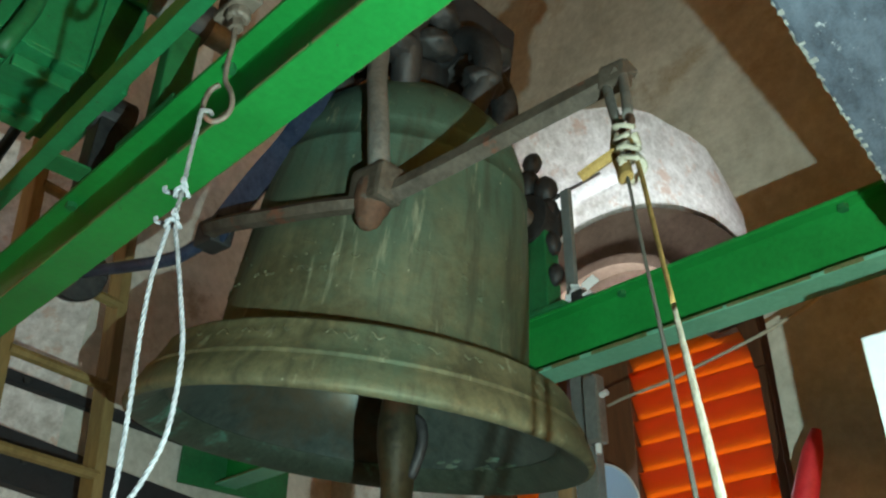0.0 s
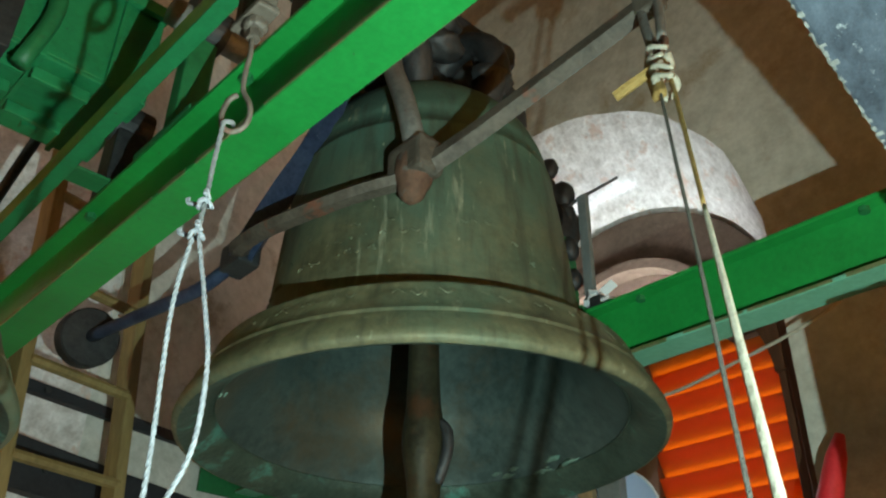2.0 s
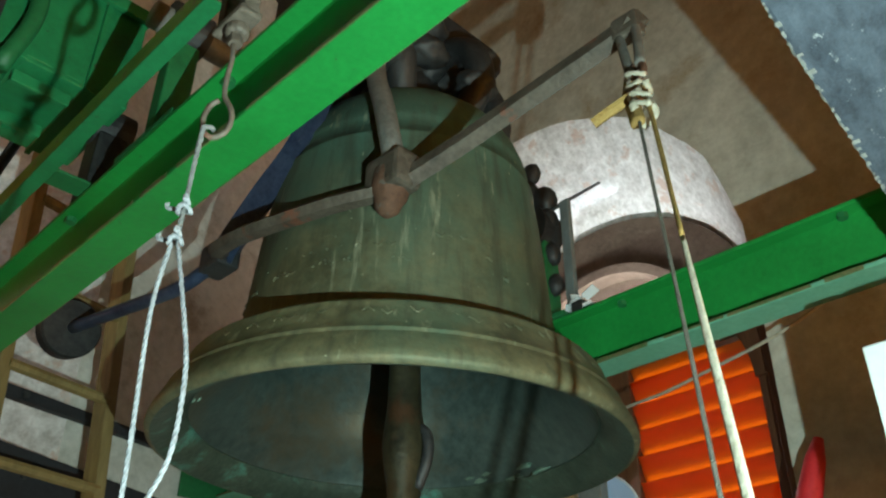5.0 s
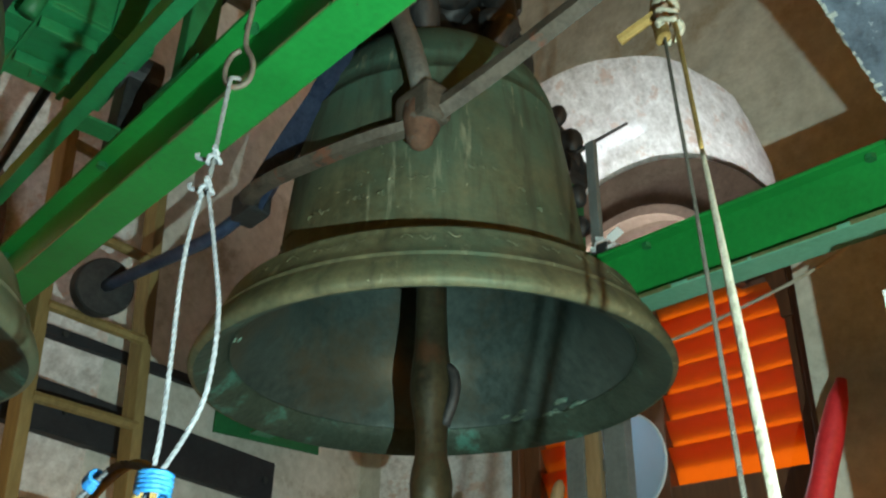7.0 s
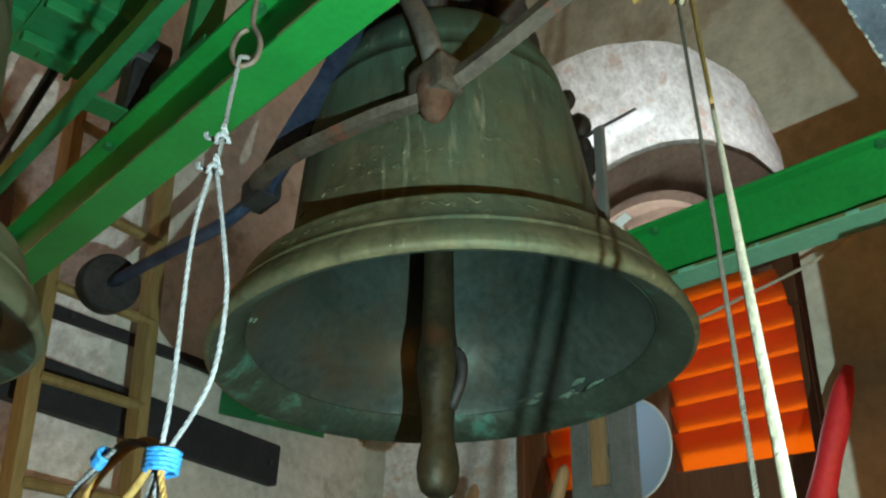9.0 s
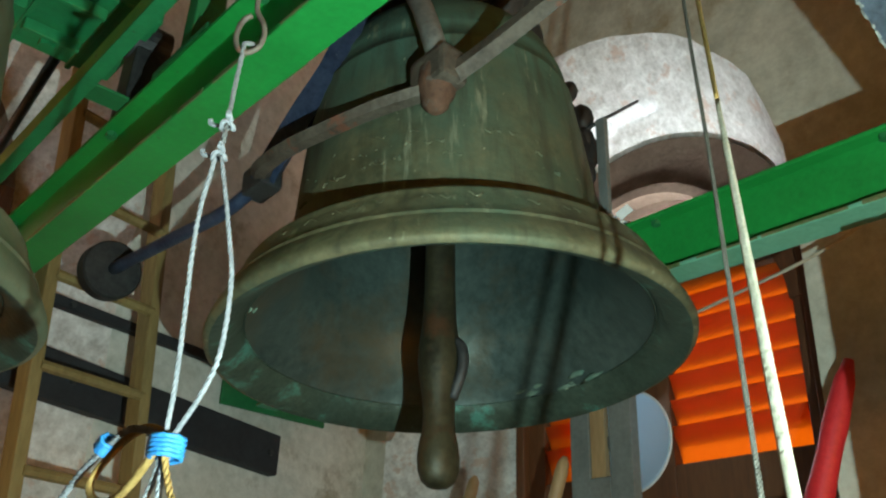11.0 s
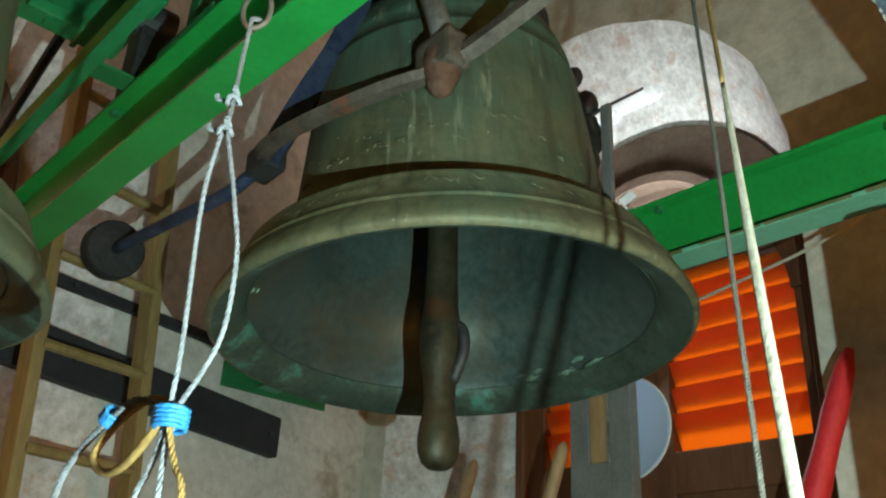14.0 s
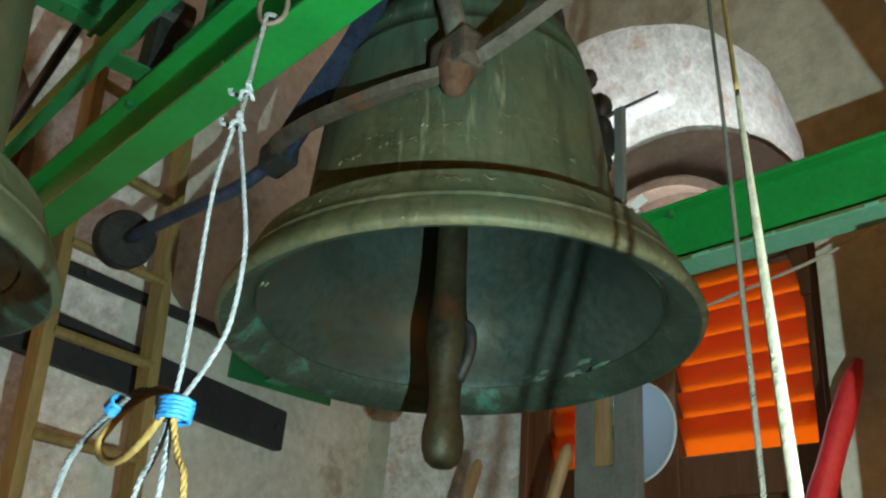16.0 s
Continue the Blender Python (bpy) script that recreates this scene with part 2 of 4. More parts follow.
def part(name, bm, mat, parent, label="", smooth=False):
    return obj(name, bm, mat, parent, label, smooth)


def root(name, label, category, at=(0, 0, 0), group=""):
    e = new(name)
    e.location = at
    return tagged(e, label, category, group)


def box(bm, lo, hi, bevel=0.0, m=None):
    """A block between two corners, with bevelled edges."""
    lo, hi = Vector(lo), Vector(hi)
    made = bmesh.ops.create_cube(bm, size=1.0)["verts"]
    mid, size = (lo + hi) / 2, hi - lo
    for v in made:
        v.co = Vector((v.co.x * size.x, v.co.y * size.y, v.co.z * size.z)) + mid
    if bevel:
        edges = {e for v in made for e in v.link_edges}
        out = bmesh.ops.bevel(bm, geom=list(edges), offset=bevel, segments=2, affect="EDGES", profile=0.6)
        made = list({v for f in out["faces"] for v in f.verts} | {v for v in made if v.is_valid})
    if m is not None:
        for v in made:
            v.co = m @ v.co
    return bm


def blocks(*pairs, bevel=0.003):
    bm = bmesh.new()
    for lo, hi in pairs:
        box(bm, lo, hi, bevel)
    return bm


def tube(bm, points, radius, sides=10, squash=1.0, taper=None, twist=0.0):
    """A round or flattened bar swept along points."""
    pts = [Vector(p) for p in points]
    rings = []
    side = None
    for i, p in enumerate(pts):
        d = (pts[min(i + 1, len(pts) - 1)] - pts[max(i - 1, 0)]).normalized()
        if side is None:
            side = d.cross(Vector((0, 0, 1)) if abs(d.z) < 0.9 else Vector((1, 0, 0))).normalized()
        side = (side - d * side.dot(d)).normalized()
        up = d.cross(side)
        r = radius * (taper[i] if taper else 1.0)
        ring = []
        for k in range(sides):
            a = 2 * math.pi * k / sides
            c, s = math.cos(a) * r, math.sin(a) * r * squash
            w = twist * i
            ring.append(bm.verts.new(p + side * (c * math.cos(w) - s * math.sin(w)) + up * (c * math.sin(w) + s * math.cos(w))))
        rings.append(ring)
    for a, b in zip(rings, rings[1:]):
        for k in range(sides):
            bm.faces.new((a[k], a[(k + 1) % sides], b[(k + 1) % sides], b[k]))
    bm.faces.new(rings[0][::-1])
    bm.faces.new(rings[-1])
    return bm


def curve(points, steps=6):
    """A smooth line through points."""
    p = [Vector(q) for q in points]
    p = [2 * p[0] - p[1]] + p + [2 * p[-1] - p[-2]]
    out = []
    for a, b, c, d in zip(p, p[1:], p[2:], p[3:]):
        for i in range(steps):
            t = i / steps
            out.append(0.5 * (2 * b + (c - a) * t + (2 * a - 5 * b + 4 * c - d) * t * t + (3 * b - a - 3 * c + d) * t ** 3))
    return out + [p[-2]]


def rope(bm, points, radius, lay=3, steps=10, pitch=0.035):
    """Strands laid round one another."""
    longest = max((Vector(b) - Vector(a)).length for a, b in zip(points, points[1:]))
    line = curve(points, max(steps, math.ceil(longest / (pitch / 8))))
    length = 0.0
    paths = [[] for _ in range(lay)]
    side = None
    for i, p in enumerate(line):
        d = (line[min(i + 1, len(line) - 1)] - line[max(i - 1, 0)]).normalized()
        if side is None:
            side = d.cross(Vector((1, 0, 0)) if abs(d.x) < 0.9 else Vector((0, 1, 0))).normalized()
        side = (side - d * side.dot(d)).normalized()
        up = d.cross(side)
        if i:
            length += (p - line[i - 1]).length
        for k in range(lay):
            a = 2 * math.pi * (k / lay + length / pitch)
            paths[k].append(p + (side * math.cos(a) + up * math.sin(a)) * radius * 0.5)
    for path in paths:
        tube(bm, path, radius * 0.58, 7)
    return bm


def lathe(bm, profile, segments=96, centre=(0, 0, 0)):
    """A shell turned round z from (radius, height) points."""
    rings = []
    c = Vector(centre)
    for r, h in profile:
        rings.append([bm.verts.new(c + Vector((r * math.cos(2 * math.pi * k / segments), r * math.sin(2 * math.pi * k / segments), h))) for k in range(segments)])
    for a, b in zip(rings, rings[1:]):
        for k in range(segments):
            bm.faces.new((a[k], a[(k + 1) % segments], b[(k + 1) % segments], b[k]))
    return rings


def ball(bm, at, radius, squash=(1, 1, 1), detail=2, rough=0.0):
    made = bmesh.ops.create_icosphere(bm, subdivisions=detail, radius=radius)["verts"]
    for v in made:
        k = 1 + rough * noise.noise(v.co / radius * 2.3 + Vector(at) * 9)
        v.co = Vector((v.co.x * squash[0] * k, v.co.y * squash[1] * k, v.co.z * squash[2] * k)) + Vector(at)
    return bm


def bolt(bm, at, axis, radius, length):
    """A hexagonal bolt head."""
    a = Vector(at)
    tube(bm, [a, a + Vector(axis).normalized() * length], radius, 6)
    return bm


# ---- the room ----
CORNER = Vector((2.3, 3.02, 0))
SLANT = radians(12.6)


def arch_outline(half, spring, sill, centre, n=28):
    """The outline of an arched opening, from one foot to the other, as (along, height)."""
    pts = [(centre - half, sill + (spring - sill) * i / 6) for i in range(6)]
    pts += [(centre - half * math.cos(math.pi * i / n), spring + half * math.sin(math.pi * i / n)) for i in range(n + 1)]
    pts += [(centre + half, spring - (spring - sill) * (i + 1) / 6) for i in range(6)]
    return pts


def niche_wall(name, label, length0, length1, height, arches, place, face, splay=0.34, depth=0.62):
    """A thick wall with a splayed arched niche; place(along, outward, z) gives the world point."""
    outer, inner = arches
    bm = bmesh.new()
    lo, hi = (length0, 0.0), (length1, height)

    def rim(p, c):
        d = (p[0] - c[0], p[1] - c[1])
        ks = [((hi[0] if d[0] > 0 else lo[0]) - c[0]) / d[0] if abs(d[0]) > 1e-6 else 1e9,
              ((hi[1] if d[1] > 0 else lo[1]) - c[1]) / d[1] if abs(d[1]) > 1e-6 else 1e9]
        k = min(ks)
        return c[0] + d[0] * k, c[1] + d[1] * k

    def closed(o):
        foot = [(o[-1][0] + (o[0][0] - o[-1][0]) * i / 8, o[0][1]) for i in range(1, 8)]
        return o + foot
    ring_o, ring_i = closed(outer), closed(inner)
    cx = (outer[0][0] + outer[-1][0]) / 2
    c = (cx, (outer[0][1] + max(p[1] for p in outer)) / 2)
    edge = [rim(p, c) for p in ring_o]
    for corner in ((lo[0], lo[1]), (lo[0], hi[1]), (hi[0], lo[1]), (hi[0], hi[1])):
        k = min(range(len(edge)), key=lambda i: (edge[i][0] - corner[0]) ** 2 + (edge[i][1] - corner[1]) ** 2)
        edge[k] = corner
    loops = []
    levels = [(edge, 0.0), ([((a[0] * 2 + b[0]) / 3, (a[1] * 2 + b[1]) / 3) for a, b in zip(ring_o, edge)], 0.0), (ring_o, 0.0)]
    levels += [([(a[0] * (1 - u) + b[0] * u, a[1] * (1 - u) + b[1] * u) for a, b in zip(ring_o, ring_i)], splay * u) for u in (0.2, 0.4, 0.6, 0.8, 1.0)]
    levels += [(ring_i, depth), (edge, depth)]
    for n, (pts, out) in enumerate(levels):
        loop = []
        for s, z in pts:
            v = Vector(place(s, out, z))
            if 2 <= n <= 7:
                v += Vector((noise.noise(v * 6), noise.noise(v * 6 + Vector((7, 0, 0))), noise.noise(v * 6 + Vector((0, 9, 0))))) * 0.012
            loop.append(bm.verts.new(v))
        loops.append(loop)
    for n, (a, b) in enumerate(zip(loops, loops[1:])):
        for k in range(len(a)):
            f = bm.faces.new((a[k], a[(k + 1) % len(a)], b[(k + 1) % len(a)], b[k]))
            f.material_index = 1 if 2 <= n <= 7 else 0
    ob = obj(name, bm, face)
    ob.data.materials.append(LIMEWASH)
    return tagged(ob, label, "wall", kind="structure")


def east(s, out, z):
    return 2.3 + out, s, z


ALONG = Vector((-math.cos(SLANT), -math.sin(SLANT), 0))
OUT = Vector((-math.sin(SLANT), math.cos(SLANT), 0))


def north(s, out, z):
    return CORNER + ALONG * s + OUT * out + Vector((0, 0, z))


def south(s, out, z):
    return s, -2.6 - out, z


def room():
    niche_wall("wall_east", "old plastered stone wall with a limewashed arched window niche", -2.6, 3.02, 5.2,
               (arch_outline(0.945, 3.01, 0.9, 1.935), arch_outline(0.65, 2.90, 0.9, 1.74)), east, PLASTER)
    niche_wall("wall_north", "pale limewashed stone wall with an arched window niche", 0.0, 4.9, 5.2,
               (arch_outline(0.945, 3.05, 0.9, 2.27), arch_outline(0.65, 2.94, 0.9, 2.27)), north, PALE_PLASTER)
    # south wall is out of view; its niche is added for the warm lamp
    niche_wall("wall_south", "old plastered wall out of view with an added window niche", -2.4, 2.3, 5.2,
               (arch_outline(0.945, 3.01, 0.9, 0.90), arch_outline(0.65, 2.90, 0.9, 0.90)), south, PLASTER)
    # west wall and ceiling stay unseen; their dark colour tones down bounced light
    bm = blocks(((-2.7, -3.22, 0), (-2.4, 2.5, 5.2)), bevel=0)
    tagged(obj("wall_west", bm, UNSEEN_BROWN), "plain dark brown wall out of view", "wall", kind="structure")
    bm = blocks(((-2.7, -3.22, -0.2), (2.92, 4.2, 0)), bevel=0)
    tagged(obj("floor", bm, FLOOR), "dusty wooden belfry floor", "floor", kind="structure")
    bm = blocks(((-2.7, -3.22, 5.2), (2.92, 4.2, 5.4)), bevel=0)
    tagged(obj("ceiling", bm, UNSEEN_BROWN), "dark brown belfry ceiling out of view", "ceiling", kind="structure")
    bm = bmesh.new()
    bmesh.ops.create_grid(bm, x_segments=2, y_segments=2, size=800)
    g = obj("ground", bm, FLOOR)
    g.location.z = -12
    tagged(g, "distant ground far below the tower", "ground", kind="structure")


def window(name, place, centre, half=0.65, spring=2.90, sill=0.9):
    """An arched wooden window with louvred leaves; place(along, outward, z)."""
    e = tagged(new(name), "arched brown wooden window with closed orange louvred shutters", "window", kind="structure")

    def quad_bar(a, b, c, d, o0, o1):
        bm = bmesh.new()
        v = [bm.verts.new(Vector(place(s, o, z))) for o in (o0, o1) for s, z in (a, b, c, d)]
        for f in ((0, 1, 2, 3), (7, 6, 5, 4), (0, 4, 5, 1), (1, 5, 6, 2), (2, 6, 7, 3), (3, 7, 4, 0)):
            bm.faces.new([v[i] for i in f])
        bmesh.ops.bevel(bm, geom=bm.edges[:], offset=0.003, segments=1, affect="EDGES")
        return bm
    # arched head of the frame, in one swept band
    for lower, upper, o0, o1, nm in ((half - 0.20, half + 0.01, 0.30, 0.42, "arch_board"), (half - 0.235, half - 0.195, 0.27, 0.40, "arch_rim")):
        bm = bmesh.new()
        loops = []
        for i in range(33):
            a = math.pi * i / 32
            loop = []
            for r, o in ((lower, o0), (upper, o0), (upper, o1), (lower, o1)):
                loop.append(bm.verts.new(Vector(place(centre - r * math.cos(a), o, spring + r * math.sin(a)))))
            loops.append(loop)
        for a, b in zip(loops, loops[1:]):
            for k in range(4):
                bm.faces.new((a[k], a[(k + 1) % 4], b[(k + 1) % 4], b[k]))
        bm.faces.new(loops[0])
        bm.faces.new(loops[-1][::-1])
        part(nm, bm, BROWN_PLASTER, e)
    lo, hi = centre - half + 0.005, centre + half - 0.005
    top = spring + 0.10
    for a, b in ((lo, lo + 0.04), (hi - 0.04, hi)):
        part("jamb", quad_bar((a, sill), (b, sill), (b, top), (a, top), 0.28, 0.42), FRAMEWOOD, e)
    part("transom", quad_bar((lo + 0.04, top - 0.06), (hi - 0.04, top - 0.06), (hi - 0.04, top + 0.02), (lo + 0.04, top + 0.02), 0.30, 0.40), FRAMEWOOD, e)
    # tympanum behind the arch
    bm = bmesh.new()
    ring = [bm.verts.new(Vector(place(centre - (half - 0.2) * math.cos(math.pi * i / 24), o, top + 0.02 + (half - 0.2) * math.sin(math.pi * i / 24)))) for o in (0.35, 0.38) for i in range(25)]
    bm.faces.new(ring[:25])
    bm.faces.new(ring[25:][::-1])
    for i in range(25):
        j = (i + 1) % 25
        bm.faces.new((ring[i], ring[j], ring[25 + j], ring[25 + i]))
    part("tympanum", bm, BROWN_PLASTER, e)
    for sign, foot in ((1, lo + 0.066), (-1, hi - 0.066)):
        # curved spandrel that closes the arched corner of the leaf
        bm = bmesh.new()
        loops = []
        for i in range(13):
            z = 2.74 + (top - 0.062 - 2.74) * i / 12
            k = z - 2.74
            inner = foot + sign * (0.022 + 1.45 * k * k)
            loops.append([bm.verts.new(Vector(place(s, o, z))) for s, o in ((foot - sign * 0.035, 0.295), (inner, 0.295), (inner, 0.385), (foot - sign * 0.035, 0.385))])
        for p, q in zip(loops, loops[1:]):
            for k in range(4):
                bm.faces.new((p[k], p[(k + 1) % 4], q[(k + 1) % 4], q[k]))
        bm.faces.new(loops[0])
        bm.faces.new(loops[-1][::-1])
        part("arched_corner", bm, FRAMEWOOD, e)
    for a, b, wide in ((lo + 0.04, centre + 0.185, 0.25), (centre + 0.222, hi - 0.04, 0.085)):
        leaf = part("shutter_leaf", quad_bar((a, sill), (a + 0.045, sill), (a + 0.045, top - 0.062), (a, top - 0.062), 0.31, 0.37), FRAMEWOOD, e)
        part("stile", quad_bar((b - wide, sill), (b, sill), (b, top - 0.062), (b - wide, top - 0.062), 0.31, 0.37), FRAMEWOOD, leaf)
        for z0, z1 in ((sill, sill + 0.12), (2.12, 2.262), (top - 0.075, top - 0.062)):
            part("rail", quad_bar((a + 0.045, z0), (b - wide, z0), (b - wide, z1), (a + 0.045, z1), 0.312, 0.368), FRAMEWOOD, leaf)
        z = 2.262
        rows = []
        while z < top - 0.12:
            rows.append(z)
            z += 0.0935
        part("panel", quad_bar((a + 0.04, sill + 0.115), (b - wide + 0.005, sill + 0.115), (b - wide + 0.005, 2.125), (a + 0.04, 2.125), 0.33, 0.35), FRAMEWOOD, leaf)
        for z in rows:
            bm = bmesh.new()
            k = max(0.0, z + 0.06 - 2.74)
            inset = min(0.13, 1.45 * k * k)
            near, far = (inset, 0.0) if a < centre - 0.1 else (0.0, inset)
            v = [bm.verts.new(Vector(place(s, o, zz))) for s in (a + 0.04 + near, b - wide + 0.005 - far) for o, zz in
                 ((0.372, z), (0.380, z + 0.002), (0.322, z + 0.135), (0.314, z + 0.133))]
            for f in ((0, 1, 5, 4), (1, 2, 6, 5), (2, 3, 7, 6), (3, 0, 4, 7), (0, 3, 2, 1), (4, 5, 6, 7)):
                bm.faces.new([v[i] for i in f])
            part("slat", bm, SLAT, leaf, "glowing orange slat")
    return e


# ---- bell frame ----


def i_beam(name, label, x0, x1, y0, y1, z0, z1, flange=0.010, web=0.010, foot=None):
    e = root(name, label, "steel beam", ((x0 + x1) / 2, y0, z0))
    w, h, n = (x1 - x0) / 2, z1 - z0, y1 - y0
    part("bottom_flange", blocks(((-w, 0, 0), (w, n, flange)), bevel=0.002), foot or GREEN, e)
    part("top_flange", blocks(((-w, 0, h - flange), (w, n, h)), bevel=0.002), GREEN, e)
    part("web", blocks(((-web / 2, 0, flange), (web / 2, n, h - flange)), bevel=0), GREEN, e)
    for x in (-w - 0.0012, w - 0.0008):
        bm = bmesh.new()
        rnd = random.Random(3)
        y = 0.02
        while y < n - 0.1:
            run = rnd.uniform(0.03, 0.22)
            box(bm, (x, y, flange * rnd.uniform(-0.02, 0.4)), (x + 0.002, y + run, flange * rnd.uniform(0.6, 1.02)))
            y += run + rnd.uniform(0.0, 0.06)
        part("worn_edge", bm, GREEN_EDGE, e, "edge with paint worn to primer and rust")["kind"] = "stuff"
    for y in (0.35, 0.9, 1.5, 2.1):
        if y < n - 0.1:
            part("bolt", bolt(bmesh.new(), (-w * 0.5, y, h - flange - 0.001), (0, 0, -1), 0.012, 0.012), GREEN_DULL, e)
    return e


CROSS_BEAM = pose(0.2, 0.059, 2.20, 0, 0, 6.3)


def cross_beam():
    e = root("cross_beam", "heavy black steel cross beam with flaked white specks", "steel beam")
    e.matrix_world = CROSS_BEAM
    part("bottom_plate", blocks(((0, 0, 0), (2.1, 0.100, 0.014)), bevel=0.004), BLACKBEAM, e)
    part("side_plate", blocks(((0, 0, 0.014), (2.1, 0.012, 0.16)), bevel=0.003), BLACKBEAM, e)
    part("side_plate", blocks(((0, 0.088, 0.014), (2.1, 0.100, 0.16)), bevel=0.003), BLACKBEAM, e)
    bm = bmesh.new()
    rnd = random.Random(11)
    x = 0.0
    while x < 2.05:
        run = rnd.uniform(0.005, 0.03)
        box(bm, (x, 0.1002, rnd.uniform(-0.0005, 0.001)), (x + run * 0.5, 0.1008, rnd.uniform(0.0015, 0.006)))
        x += run + rnd.uniform(0, 0.03)
    x = 0.0
    while x < 2.05:
        run = rnd.uniform(0.002, 0.010)
        box(bm, (x, 0.0995 - rnd.uniform(0.0006, 0.0030) - 0.006 * rnd.random() ** 5, -0.0008), (x + run, 0.0995, 0.0006))
        x += run + rnd.uniform(0, 0.012)
    part("flaked_edge", bm, GREY_IRON, e, "edge flaked to pale primer")["kind"] = "stuff"
    return e


def pedestal(x, label, slim=False):
    """A bearing stand bolted on a beam."""
    e = root("bearing_stand", label, "bearing stand", (x, 1.32, 2.621), group="bell bearings")
    part("foot", blocks(((-0.04, -0.11, 0), (0.04, 0.11, 0.016)), bevel=0.003), GREEN_DULL, e)
    w = 0.022 if slim else 0.055
    part("post", blocks(((-0.03, -w, 0.016), (0.03, w, 0.26)), bevel=0.006), GREEN_DULL, e)
    bm = bmesh.new()
    tube(bm, [(-0.042, 0, 0.306), (0.042, 0, 0.306)], 0.05 if slim else 0.075, 24)
    part("bearing", bm, IRON, e, "dark greasy iron bearing housing")
    lumps = () if slim else ((-0.045, 0.40, 0.038), (0.02, 0.45, 0.042), (0.0, 0.52, 0.030), (-0.05, 0.33, 0.034), (-0.055, 0.22, 0.03), (-0.06, 0.12, 0.026))
    for y, z, r in lumps:
        part("grease_cap", ball(bmesh.new(), (0.0, y, z), r, (0.9, 1, 1.25), 2, 0.2), IRON, e, "lumpy black greased iron cap", smooth=True)
    for y in (-0.085, 0.085):
        part("bolt", bolt(bmesh.new(), (0, y, 0.0155), (0, 0, 1), 0.014, 0.014), IRON, e)
    return e


def bell_profile(scale=1.0):
    out = [(0.487, 0.0), (0.497, 0.004), (0.5, 0.012), (0.496, 0.026), (0.487, 0.044), (0.4775, 0.062), (0.474, 0.066), (0.4755, 0.069), (0.4735, 0.074), (0.4685, 0.078),
           (0.459, 0.096), (0.449, 0.117), (0.4425, 0.131), (0.442, 0.136), (0.438, 0.1405), (0.430, 0.1415), (0.408, 0.1425), (0.384, 0.149), (0.364, 0.160), (0.352, 0.179), (0.346, 0.207), (0.3435, 0.245),
           (0.340, 0.29), (0.334, 0.36), (0.327, 0.44), (0.319, 0.52), (0.309, 0.60), (0.310, 0.604), (0.310, 0.612), (0.306, 0.615), (0.298, 0.655), (0.299, 0.66),
           (0.298, 0.668), (0.292, 0.69), (0.277, 0.73), (0.250, 0.775), (0.205, 0.82), (0.15, 0.85), (0.08, 0.865), (0.0005, 0.868)]
    lip = [(0.487, 0.0), (0.478, 0.002), (0.458, 0.014), (0.438, 0.030), (0.428, 0.042), (0.424, 0.050)]
    inn = [(0.424, 0.050), (0.418, 0.062), (0.386, 0.100), (0.345, 0.150), (0.326, 0.205), (0.314, 0.30), (0.304, 0.40), (0.292, 0.52),
           (0.278, 0.62), (0.25, 0.71), (0.18, 0.78), (0.08, 0.805), (0.0005, 0.808)]
    return [[(r * scale, h * scale) for r, h in line] for line in (out, lip, inn)]


def bell_shell(e, drop, scale=1.0, name="bell_body", coat=None):
    out, lip, inn = bell_profile(scale)
    bm = bmesh.new()
    lathe(bm, [(r, h - drop) for r, h in out], 128)
    body = part(name, bm, coat or BRONZE, e, "weathered green-brown bronze", smooth=True)
    bm = bmesh.new()
    lathe(bm, [(r, h - drop) for r, h in lip], 96)
    part("sound_bow", bm, BRONZE_LIP, body, "verdigris-stained inner lip", smooth=True)
    r, h = lip[-1]
    bm = bmesh.new()
    tube(bm, [((r - 0.002 * scale) * math.cos(k * math.pi / 48), (r - 0.002 * scale) * math.sin(k * math.pi / 48), h - drop - 0.001) for k in range(97)], 0.0018, 6)
    part("inner_ring", bm, BRONZE_LIP, body, "thin worn ring above the lip", smooth=True)
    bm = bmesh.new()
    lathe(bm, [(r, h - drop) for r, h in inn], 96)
    part("inner_wall", bm, BRONZE_INSIDE, body, "green inside of the bell, coloured darker for its shade", smooth=True)
    return body


BELL_AT = (1.1632, 1.3198, 2.9266)
DROP = 0.7543
TIP = Vector((-0.20, -0.775, -0.23))


